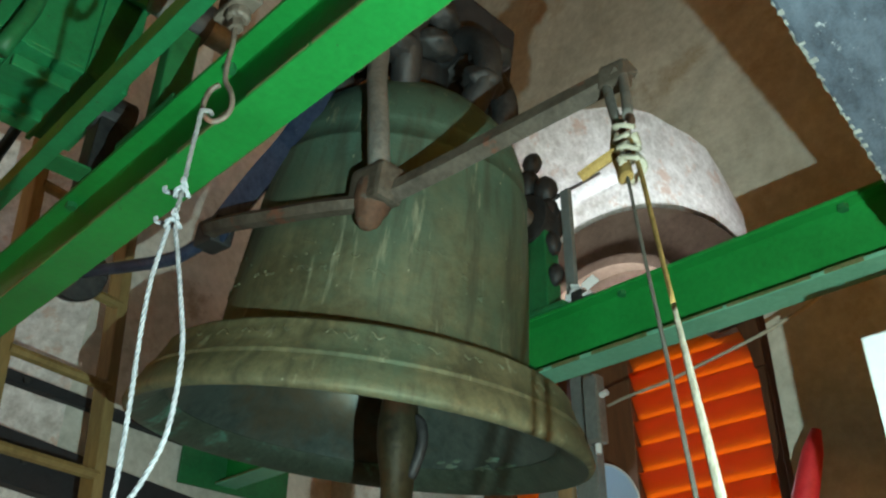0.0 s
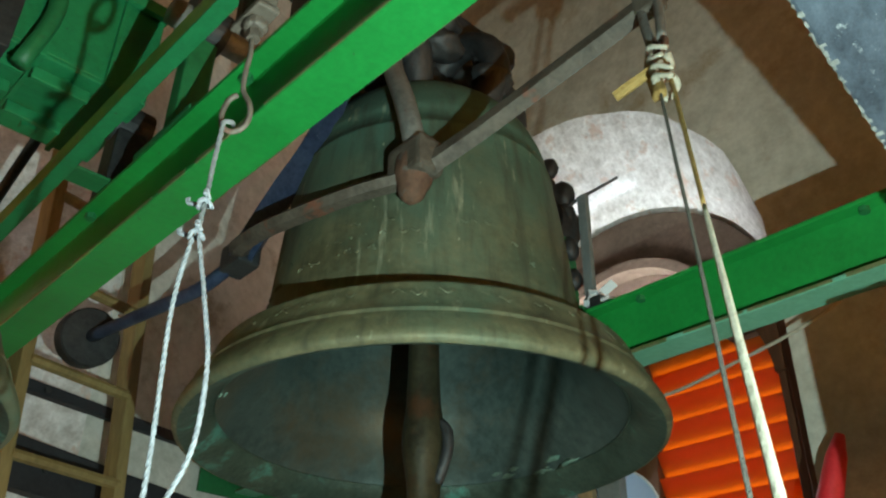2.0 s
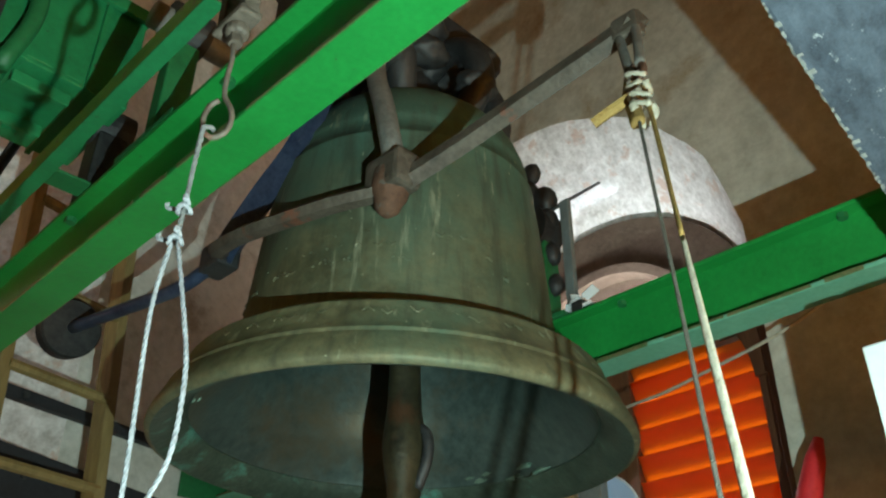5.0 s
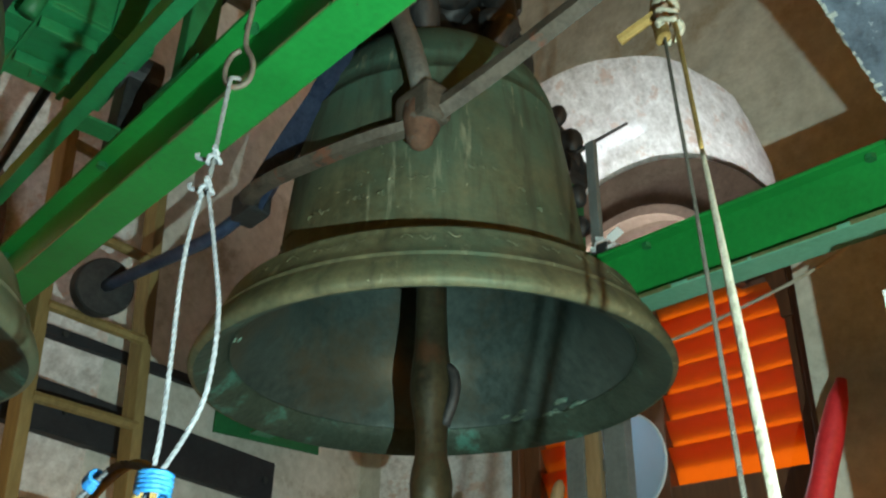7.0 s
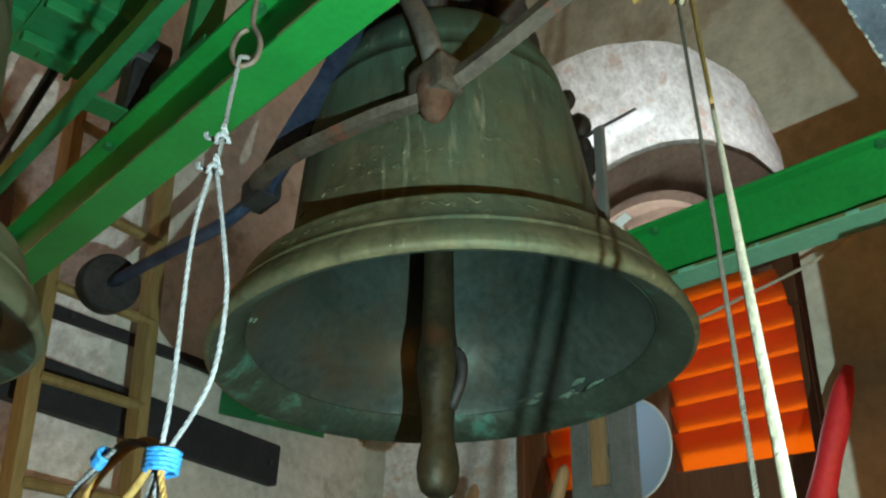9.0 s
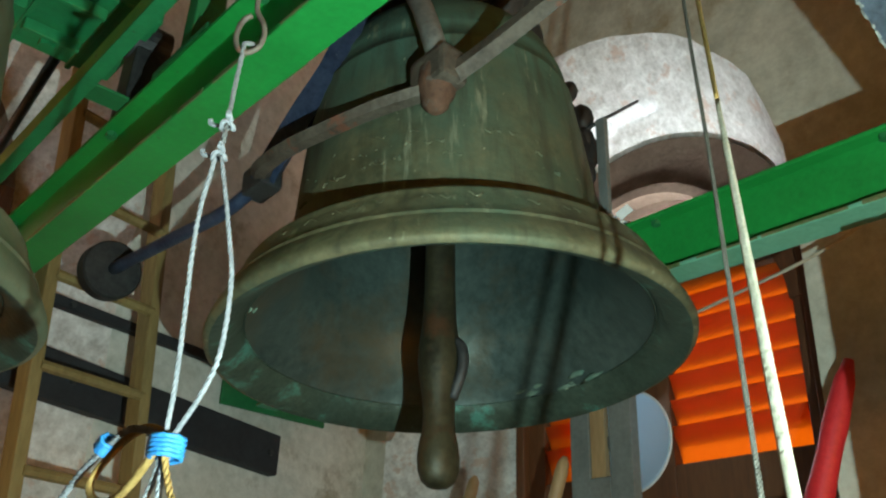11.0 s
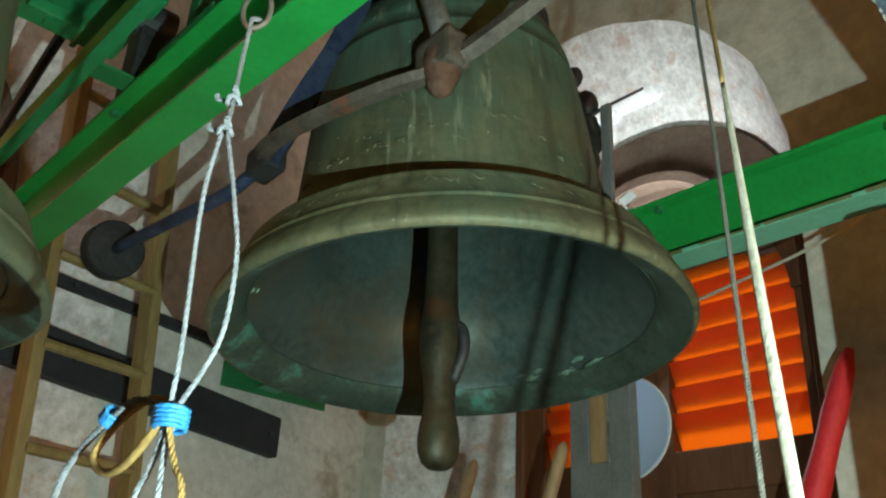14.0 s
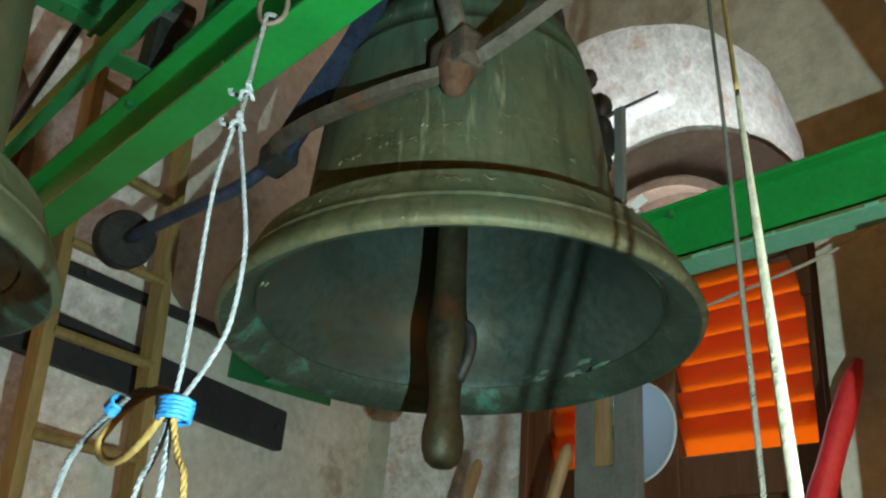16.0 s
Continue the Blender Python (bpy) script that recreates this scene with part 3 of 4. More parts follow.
def main_bell():
    e = root("church_bell", "large weathered bronze church bell with iron lever and clapper", "bell", BELL_AT)
    body = bell_shell(e, DROP, coat=DIRTY_BRONZE)
    # cast ornament on the two bands
    rnd = random.Random(5)
    bm = bmesh.new()

    def scroll(a, h, r0, slope, size):
        pts = []
        turn = rnd.uniform(-1, 1)
        for i in range(4):
            da = (i - 1.5) * size * rnd.uniform(0.7, 1.3) / r0
            dh = math.sin(i * 1.9 + turn * 2) * size * 0.7
            r = r0 - (h + dh) * slope
            pts.append((r * math.cos(a + da), r * math.sin(a + da), h + dh - DROP))
        tube(bm, curve(pts, 3), rnd.uniform(0.0018, 0.0030), 6)
    for k in range(70):
        if rnd.random() < 0.7:
            scroll(2 * math.pi * (k + rnd.uniform(-0.3, 0.3)) / 70, 0.112 + rnd.uniform(-0.004, 0.006), 0.5040, 0.485, rnd.uniform(0.005, 0.010))
    part("cast_lettering", bm, BRONZE, body, "worn raised ornament band", smooth=True)["kind"] = "stuff"
    bm = bmesh.new()
    for k in range(55):
        scroll(math.pi + rnd.uniform(-0.6, 1.6), rnd.choice((0.28, 0.31, 0.345, 0.40)) + rnd.uniform(-0.004, 0.004), 0.3731, 0.113, rnd.uniform(0.003, 0.007))
    part("cast_inscription", bm, DIRTY_BRONZE, body, "worn raised inscription rows", smooth=True)["kind"] = "stuff"
    rnd = random.Random(21)
    bm = bmesh.new()
    for a0, count in ((0.33, 3), (0.10, 3), (-0.10, 4), (2.7, 2)):
        for k in range(count):
            a, h = a0 + rnd.uniform(-0.09, 0.09), rnd.uniform(0.052, 0.078)
            r = 0.4235 - (h - 0.050) * 0.72
            size = 0.006 + 0.018 * rnd.random() ** 2
            ball(bm, ((r + size * 0.12) * math.cos(a), (r + size * 0.12) * math.sin(a), h - DROP), size, (0.3, 1.2, 0.35), 2, 1.1)
    part("verdigris_crust", bm, VERDIGRIS, body, "pale green crust above the lip", smooth=True)["kind"] = "stuff"
    # crown of canons
    for k in range(7):
        a = 2 * math.pi * k / 7 + 0.3
        c, s = math.cos(a), math.sin(a)
        line = curve([(0.19 * c, 0.19 * s, 0.05), (0.235 * c, 0.235 * s, 0.14), (0.205 * c, 0.205 * s, 0.24), (0.12 * c, 0.12 * s, 0.285), (0.05 * c, 0.05 * s, 0.25)], 6)
        part("canon", tube(bmesh.new(), line, 0.036, 12), IRON, body, "black greasy crown loop", smooth=True)
    bm = bmesh.new()
    tube(bm, [(0, 0, 0.08), (0, 0, 0.30)], 0.075, 20)
    part("crown_stem", bm, IRON, body, smooth=True)
    # headstock with cranked ends
    head = part("headstock", blocks(((-0.40, -0.075, 0.315), (0.26, 0.075, 0.50)), bevel=0.015), BLACKWOOD, e, "blackened wooden headstock")
    for x in (-0.40, 0.212):
        part("crank_arm", blocks(((x, -0.05, -0.055), (x + 0.048, 0.05, 0.314)), bevel=0.006), IRON, head)
    for x0, x1 in ((-0.70, -0.40), (0.26, 0.56)):
        part("axle_pin", tube(bmesh.new(), [(x0, 0, 0), (x1, 0, 0)], 0.03, 20), GREY_IRON, head, smooth=True)
    for k, (x, y, z, r) in enumerate(((-0.20, -0.15, 0.13, 0.060), (-0.17, -0.10, 0.21, 0.066), (-0.20, 0.02, 0.16, 0.060), (-0.12, -0.19, 0.16, 0.055), (-0.10, -0.16, 0.27, 0.062), (0.02, -0.22, 0.12, 0.055), (0.05, -0.20, 0.23, 0.06))):
        part("crown_lobe", ball(bmesh.new(), (x, y, z), r * 0.86, (1.15, 1.0, 0.72), 3, 0.30), IRON, body, "black rounded crown casting", smooth=True)
    part("binding_band", tube(bmesh.new(), curve([(-0.25, -0.02, 0.20), (-0.245, -0.06, 0.29), (-0.17, -0.07, 0.36)], 5), 0.026, 8, 0.5), IRON, head, "black iron binding", smooth=True)
    # lever, from the rope's eye past the bell to the counterweight
    arm = part("lever_bar", tube(bmesh.new(), curve([TIP + Vector((0, -0.02, 0.004)), TIP, (-0.215, -0.60, -0.262), (-0.235, -0.42, -0.30), (-0.262, -0.30, -0.335)], 5), 0.023, 4, 0.55), BROWN_IRON, e, "grey iron lever with rust")
    hook = bmesh.new()
    box(hook, TIP + Vector((-0.015, -0.028, -0.022)), TIP + Vector((0.015, 0.024, 0.024)), 0.007)
    part("lever_eye", hook, BROWN_IRON, arm)
    part("curved_bar", tube(bmesh.new(), curve([(-0.262, -0.27, -0.345), (-0.317, -0.16, -0.352), (-0.354, -0.03, -0.352), (-0.368, 0.09, -0.340), (-0.356, 0.21, -0.318), (-0.31, 0.30, -0.285)], 6), 0.024, 6, 0.7), BROWN_IRON, arm, "bent rusty iron bar hugging the bell")
    bm = bmesh.new()
    tube(bm, curve([(-0.262, -0.265, -0.29), (-0.266, -0.262, -0.33), (-0.268, -0.258, -0.372), (-0.27, -0.255, -0.402)], 3), 0.036, 10, 1.0, [1.0, 1.05, 1.1, 1.1, 1.1, 1.0, 0.8, 0.75, 0.6, 0.3])
    part("bolt", bm, RUST, arm, "rusty bolt head", smooth=True)
    bm = bmesh.new()
    box(bm, (-0.30, -0.315, -0.355), (-0.235, -0.215, -0.275), 0.012)
    part("clamp", bm, BROWN_IRON, arm)
    part("stay_pipe", tube(bmesh.new(), curve([(-0.268, -0.268, -0.285), (-0.278, -0.262, -0.22), (-0.27, -0.225, -0.11), (-0.25, -0.17, 0.01), (-0.22, -0.12, 0.16), (-0.2, -0.09, 0.31)], 5), 0.023, 12), GREY_IRON, arm, "bent grey pipe stay", smooth=True)
    part("stay_strap", tube(bmesh.new(), curve([(-0.305, 0.298, -0.30), (-0.30, 0.272, -0.258), (-0.30, 0.15, -0.175), (-0.295, 0.03, -0.09), (-0.27, -0.02, 0.10), (-0.22, -0.03, 0.30)], 4), 0.056, 4, 0.6,
                            None), BLUE_IRON, arm, "blue-grey flat iron strap")
    part("brace", tube(bmesh.new(), [(-0.15, 0.33, -0.30), (-0.14, 0.315, -0.22), (-0.14, 0.18, 0.06), (-0.14, 0.10, 0.30)], 0.045, 4, 0.4), RUST, arm, "red-brown painted brace")
    part("bracket", blocks(((-0.335, 0.255, -0.325), (-0.275, 0.345, -0.255)), bevel=0.01), IRON, arm)
    part("counter_arm", tube(bmesh.new(), curve([(-0.31, 0.31, -0.30), (-0.335, 0.42, -0.335), (-0.352, 0.62, -0.318), (-0.36, 0.99, -0.262)], 5), 0.017, 8), BLUE_IRON, arm, "dark iron arm", smooth=True)
    bm = bmesh.new()
    tube(bm, [(-0.36, 0.975, -0.266), (-0.36, 0.981, -0.265), (-0.36, 1.024, -0.257), (-0.36, 1.030, -0.256)], 0.084, 36, 1.0, [0.94, 1, 1, 0.94])
    part("counterweight", bm, IRON, arm, "round black iron weight")
    part("nut", bolt(bmesh.new(), (-0.36, 1.028, -0.2565), (0, 1, 0.16), 0.022, 0.02), GREY_IRON, arm)
    return e


def clapper(bell):
    """The clapper hangs from the crown inside; its poses are in the bell's space."""
    e = new("clapper")
    e.parent = bell
    e.location = (0, 0, 0.02)
    e["label"] = "dark iron clapper with a flattened ball and tail"
    rings = [(0.032, -0.02), (0.034, -0.20), (0.035, -0.45), (0.036, -0.60), (0.039, -0.68), (0.046, -0.73), (0.0485, -0.765), (0.045, -0.80), (0.037, -0.845), (0.034, -0.885),
             (0.036, -0.915), (0.042, -0.940), (0.046, -0.968), (0.044, -0.996), (0.036, -1.016), (0.022, -1.027), (0.001, -1.031)]
    bm = bmesh.new()
    loops = lathe(bm, rings, 28)
    for v in bm.verts:
        v.co.y *= 0.86
    part("rod", bm, CLAPPER_IRON, e, "dark rust-brown clapper rod and ball", smooth=True)
    bm = bmesh.new()
    tube(bm, curve([(0.02, -0.03, -0.725), (0.022, -0.046, -0.745), (0.02, -0.048, -0.79), (0.012, -0.026, -0.85)], 5), 0.012, 8)
    part("side_hook", bm, IRON, e, smooth=True)
    return e


def second_bell():
    e = root("small_bell", "smaller green-bronze bell hanging from a green steel yoke", "bell", (-0.04, 1.62, 2.90))
    bell_shell(e, 0.83, 1.0)
    for z in (0.05, 0.10):
        bm = bmesh.new()
        tube(bm, curve([(-0.12, 0, z - 0.12), (-0.08, 0, z), (0.08, 0, z), (0.12, 0, z - 0.12)], 5), 0.03, 10)
        part("canon", bm, IRON, e, smooth=True)
    yoke = part("yoke_beam", blocks(((-0.50, -0.14, -0.10), (0.555, 0.14, -0.088)), bevel=0.003), YOKE_GREEN, e, "green painted steel yoke")
    for y in (-0.14, 0.128):
        part("side_plate", blocks(((-0.50, y, -0.088), (0.555, y + 0.012, 0.14)), bevel=0.003), YOKE_GREEN, yoke)
    part("top_plate", blocks(((-0.5, -0.15, 0.14), (0.56, 0.15, 0.152)), bevel=0.003), YOKE_GREEN, yoke)
    for x in (0.33, 0.46):
        part("rib", blocks(((x, -0.152, -0.106), (x + 0.012, 0.152, 0.139)), bevel=0.002), YOKE_GREEN, yoke)
    for x in (0.40, 0.52):
        for y in (-0.09, 0.09):
            part("bolt", bolt(bmesh.new(), (x, y, -0.0995), (0, 0, -1), 0.018, 0.018), YOKE_GREEN, yoke)
    for y in (-0.10, -0.02, 0.06):
        part("stiffener", blocks(((-0.48, y, -0.128), (0.322, y + 0.010, -0.1005)), bevel=0.002), YOKE_GREEN, yoke)
    part("gusset", blocks(((0.335, -0.11, -0.135), (0.452, -0.10, -0.1065)), bevel=0.003), YOKE_GREEN, yoke)
    part("gusset", blocks(((0.335, 0.03, -0.135), (0.452, 0.04, -0.1065)), bevel=0.003), YOKE_GREEN, yoke)
    part("band", blocks(((0.225, -0.156, -0.132), (0.275, 0.156, 0.158)), bevel=0.003), IRON, yoke, "black iron band")
    part("axle", tube(bmesh.new(), [(0.535, 0, -0.04), (0.625, 0, -0.04)], 0.03, 16), IRON, yoke, smooth=True)
    for y in (-0.175, 0.163):
        part("edge_flange", blocks(((-0.50, y, 0.12), (0.555, y + 0.012, 0.152)), bevel=0.002), YOKE_GREEN, yoke)
    part("tie_rod", tube(bmesh.new(), curve([(0.30, -0.165, 0.16), (0.33, -0.17, 0.0), (0.30, -0.16, -0.16)], 4), 0.018, 10), GREEN_DULL, yoke, "green painted tie rod", smooth=True)
    return e


def second_bearing():
    e = root("bearing_block", "small black bearing block beside the green beam", "bearing stand", (0.535, 1.60, 2.621), group="bell bearings")
    part("block", blocks(((-0.034, -0.036, 0), (0.034, 0.036, 0.17)), bevel=0.008), IRON, e)
    part("cap", tube(bmesh.new(), [(-0.04, 0, 0.20), (0.04, 0, 0.20)], 0.046, 20), IRON, e)
    return e


def side_bar():
    """A thin angle iron that runs along the front beam."""
    e = root("angle_bar", "thin angle iron with yellow-green worn paint", "steel bar", (0.40, 0.93, 2.625))
    part("lower_leg", blocks(((0, 0, 0), (0.030, 1.505, 0.005)), bevel=0.001), YOKE_GREEN, e)
    part("upright_leg", blocks(((0, 0, 0.005), (0.005, 1.505, 0.045)), bevel=0.001), YELLOW_GREEN, e)
    part("bracket", blocks(((0.030, 0.6, 0.0), (0.10, 0.66, 0.006)), bevel=0.001), GREEN_DULL, e)
    return e


def black_pipe():
    e = root("black_pipe", "thin shiny black pipe running to the wall", "pipe", (0, 0, 0))
    part("tube", tube(bmesh.new(), [(0.45, 1.94, 2.99), (0.45, 2.56, 2.77)], 0.014, 14), IRON, e, smooth=True)
    part("end_cap", tube(bmesh.new(), [(0.45, 1.915, 3.0), (0.45, 1.945, 2.988)], 0.020, 14), GREY_IRON, e)
    return e


# scale of hook and rope about the camera's eye, fitted to the view
NEARER = 0.62


def hook_and_rope():
    h = root("turnbuckle_hook", "grey turnbuckle with a rusty wire hook hanging before the green beam", "hook", (0.47, 0.968, 2.448))
    ring = [(-0.004, 0.040), (-0.022, 0.030), (-0.031, 0.006), (-0.024, -0.020), (-0.002, -0.031), (0.021, -0.022), (0.029, 0.0), (0.022, 0.024), (0.006, 0.048), (0.004, 0.085), (0.008, 0.125), (0.004, 0.165)]
    part("eye", tube(bmesh.new(), curve([(0.46 * u, -0.58 * u, z - 0.004) for u, z in ring], 5), 0.0044, 8), BROWN_IRON, h, smooth=True)
    bm = bmesh.new()
    bolt(bm, (0.004, -0.005, 0.150), (0, 0.1, 1), 0.012, 0.020)
    tube(bm, curve([(0.004, -0.005, 0.168), (0.004, -0.005, 0.178), (0.004, -0.004, 0.187)], 3), 0.020, 12, 1.0, [0.7, 0.95, 1.0, 1.0, 1.0, 0.95, 0.8])
    part("nut", bm, BROWN_IRON, h)
    for y in (-0.034, 0.028):
        part("side_bar", blocks(((-0.012, y - 0.012, 0.19), (0.016, y + 0.012, 0.42)), bevel=0.004), BROWN_IRON, h)
    # rod out of view, added to carry the hook clear of the beam
    part("hanger_rod", tube(bmesh.new(), [(0.002, -0.003, 0.40), (0.002, -0.003, 4.955)], 0.011, 10), BROWN_IRON, h, "long iron rod up to the ceiling", smooth=True)
    part("end_block", blocks(((-0.018, -0.046, 0.186), (0.022, 0.040, 0.20)), bevel=0.004), BROWN_IRON, h)

    r = root("hanging_rope", "white rope loop knotted and tied with blue twine", "rope", (0, 0, 0))
    x = 0.47
    def line(*pts):
        return [(x + d, y, z) for y, z, d in pts]
    part("upper_rope", rope(bmesh.new(), line((0.972, 2.430, 0.010), (0.965, 2.428, 0.002), (0.968, 2.424, -0.008), (0.975, 2.410, -0.006), (0.994, 2.365, 0), (0.999, 2.291, 0), (1.007, 2.248, 0)), 0.0037), ROPE_GREY, r, smooth=True)
    part("strand", rope(bmesh.new(), line((1.009, 2.245, -0.004), (1.015, 2.17, -0.010), (1.012, 2.099, -0.012), (1.003, 1.975, -0.010), (1.006, 1.90, -0.006), (1.014, 1.85, -0.004)), 0.0033), ROPE_WHITE, r, smooth=True)
    part("strand", rope(bmesh.new(), line((0.999, 2.245, 0), (0.960, 2.124, 0.008), (0.935, 2.035, 0.012), (0.932, 1.937, 0.010), (0.959, 1.887, 0.006), (0.999, 1.845, 0)), 0.0033), ROPE_WHITE, r, smooth=True)
    for y, z in ((1.006, 2.252), (0.997, 2.30)):
        bm = bmesh.new()
        rope(bm, [(x + 0.009 * math.cos(a), y + 0.010 * math.sin(a), z - 0.004 + 0.004 * math.sin(2 * a)) for a in [i * 0.7 for i in range(10)]], 0.0036)
        rope(bm, [(x, y + 0.01, z), (x - 0.012, y + 0.026, z + 0.006), (x - 0.014, y + 0.028, z + 0.014)], 0.0036)
        rope(bm, [(x, y - 0.01, z), (x - 0.012, y - 0.022, z + 0.004), (x - 0.014, y - 0.026, z - 0.006)], 0.0036)
        part("knot", bm, ROPE_WHITE, r, "frayed knot", smooth=True)["kind"] = "stuff"
    bm = bmesh.new()
    tube(bm, [(x + 0.02 * math.cos(i * 0.8), 1.014 + 0.024 * math.sin(i * 0.8), 1.846 - i * 0.0007) for i in range(42)], 0.0036, 6)
    part("blue_binding", bm, BLUE_TAPE, r, "blue twine wrapping", smooth=True)
    part("loop", rope(bmesh.new(), line((1.02, 1.85, 0.006), (1.085, 1.866, 0.004), (1.136, 1.874, 0), (1.184, 1.864, 0), (1.225, 1.853, 0), (1.289, 1.828, 0), (1.34, 1.792, 0), (1.36, 1.72, 0), (1.37, 1.55, 0)), 0.0052), ROPE_WHITE, r, smooth=True)
    part("loop", tube(bmesh.new(), curve(line((1.018, 1.838, -0.006), (1.056, 1.811, -0.006), (1.103, 1.79, -0.004), (1.158, 1.781, 0), (1.207, 1.789, 0), (1.235, 1.811, 0), (1.221, 1.835, 0.004), (1.17, 1.862, 0.008), (1.10, 1.872, 0.008), (1.03, 1.852, 0.006)), 6), 0.0058, 8), ROPE_GOLD, r, "ochre cord loop", smooth=True)
    bm = bmesh.new()
    tube(bm, [(x + 0.013 * math.cos(i * 0.9), 1.212 - 0.0006 * i + 0.006 * math.sin(i * 0.9), 1.857 + 0.0003 * i + 0.011 * math.sin(i * 0.9)) for i in range(36)], 0.0034, 6)
    part("blue_binding", bm, BLUE_TAPE, r, "blue twine wrapping", smooth=True)
    for pts, mat in ((((1.022, 1.826, 0), (1.034, 1.794, 0), (1.052, 1.768, 0), (1.08, 1.72, 0), (1.10, 1.5, 0)), ROPE_WHITE), (((1.014, 1.826, 0.004), (1.014, 1.8, 0), (1.012, 1.765, 0), (1.01, 1.70, 0), (1.02, 1.48, 0)), ROPE_WHITE),
                     (((1.008, 1.825, -0.004), (1.0, 1.798, 0), (0.979, 1.769, 0), (0.956, 1.747, 0), (0.94, 1.70, 0)), ROPE_GOLD)):
        part("tail", rope(bmesh.new(), line(*pts), 0.0042), mat, r, smooth=True)
    # both shrink towards the camera's eye: same view, but shadows miss the beam
    shrink = Matrix.Scale(NEARER, 4)
    eye_point = Vector((0.0, 0.0, 1.6))
    for thing in (h, r):
        for piece in thing.children:
            piece.data.transform(shrink)
        thing.location = eye_point + (thing.location - eye_point) * NEARER
    return h, r


def bell_rope():
    """Hangs from the lever's eye; its origin is the eye and it hangs along -z."""
    e = root("bell_rope", "cream strap and grey cable hanging from the bell lever", "rope")
    for y in (-0.014, 0.014):
        part("shackle_bar", tube(bmesh.new(), curve([(0, y * 1.2, 0.012), (0, y, -0.08), (0, y * 0.7, -0.165)], 4), 0.0085, 8), GREY_IRON, e, smooth=True)
    part("shackle_pin", tube(bmesh.new(), [(0, -0.026, 0.004), (0, 0.026, 0.004)], 0.010, 10), RUST, e)
    part("ring", tube(bmesh.new(), curve([(0, 0.014 * math.cos(a), -0.178 + 0.022 * math.sin(a)) for a in [i * math.pi / 4 for i in range(9)]], 4), 0.006, 8), RUST, e, smooth=True)
    bm = bmesh.new()
    rnd = random.Random(8)
    for i in range(9):
        a = rnd.uniform(0, 6.28)
        z = -0.20 - 0.014 * i
        tube(bm, curve([(0.012 * math.cos(a), 0.014 * math.sin(a), z + 0.012), (0.015 * math.cos(a + 1.5), 0.016 * math.sin(a + 1.5), z), (0.016 * math.cos(a + 3), 0.018 * math.sin(a + 3), z - 0.016)], 4), 0.0068, 6, 0.6)
    part("knot", bm, ROPE_CREAM, e, "bunched cream rope knot", smooth=True)["kind"] = "stuff"
    bm = bmesh.new()
    tube(bm, curve([(0.004, 0.012, -0.17), (0.008, 0.022, -0.22), (0.004, 0.016, -0.28), (0, 0.012, -0.33)], 4), 0.012, 7, 0.6)
    part("cord_wrap", bm, ROPE_GOLD, e, "ochre cord wrapping", smooth=True)
    part("peg", tube(bmesh.new(), curve([(0, 0.0, -0.245), (-0.01, 0.04, -0.262), (-0.015, 0.075, -0.272)], 3), 0.009, 6, 0.6), ROPE_GOLD, e, "short ochre peg")
    part("cable", rope(bmesh.new(), [(0, 0.010, -0.30), (0.0, 0.008, -0.5), (0, 0.004, -0.8), (0, 0.002, -1.6)], 0.0023, 3, 26, 0.012), CABLE_GREY, e, "grey twisted cable", smooth=True)
    line = curve([(0, -0.004, -0.22), (0, -0.010, -0.34), (0, -0.013, -0.55), (0, -0.017, -0.85), (0, -0.026, -1.6)], 14)
    turned = 33
    for piece, mat, label, wide, first, last in ((line[:turned + 1], ROPE_GOLD, "ochre stretch of the strap", 0.0040, 1.0, 1.0), (line[turned:], ROPE_CREAM, "flat cream strap", 0.0038, 0.75, 2.1)):
        bm = bmesh.new()
        tube(bm, piece, wide, 6, 0.4, [first + (last - first) * i / (len(piece) - 1) for i in range(len(piece))], 0.012)
        part("strap", bm, mat, e, label, smooth=True)
    return e


# ---- things along the walls ----


def ladder():
    e = root("ladder", "worn wooden ladder leaning along the wall", "ladder", (0, 0, 0))
    def rail(bottom, top):
        b, t = Vector(bottom), Vector(top)
        d = (t - b).normalized()
        bm = bmesh.new()
        box(bm, (-0.018, -0.032, 0), (0.018, 0.032, (t - b).length), 0.004)
        turn = Matrix.Rotation(SLANT, 4, "Z")
        u, w = turn @ Vector((1, 0, 0)), turn @ Vector((0, 1, 0))
        for v in bm.verts:
            v.co = b + d * v.co.z + u * v.co.x + w * v.co.y
        return part("rail", bm, LADDERWOOD, e)
    lb, lt = (0.86, 2.447, 0.0), (0.655, 2.402, 2.80)
    rb, rt = (1.235, 2.53, 0.0), (0.955, 2.469, 3.25)
    lt = tuple(Vector(lb) + (Vector(lt) - Vector(lb)) * 1.16)
    rail(lb, lt)
    rail(rb, rt)
    for z in (0.19, 0.46, 0.72, 0.98, 1.24, 1.50, 1.76, 2.025, 2.302, 2.562, 2.825, 3.08):
        a = Vector(lb) + (Vector(lt) - Vector(lb)) * (z / lt[2])
        b = Vector(rb) + (Vector(rt) - Vector(rb)) * (z / rt[2])
        part("rung", tube(bmesh.new(), [a + (b - a) * 0.02 + Vector((0.008, -0.022, 0)), b - (b - a) * 0.0 + Vector((0, -0.022, 0))], 0.019, 8, 0.85), LADDERWOOD, e)
    return e


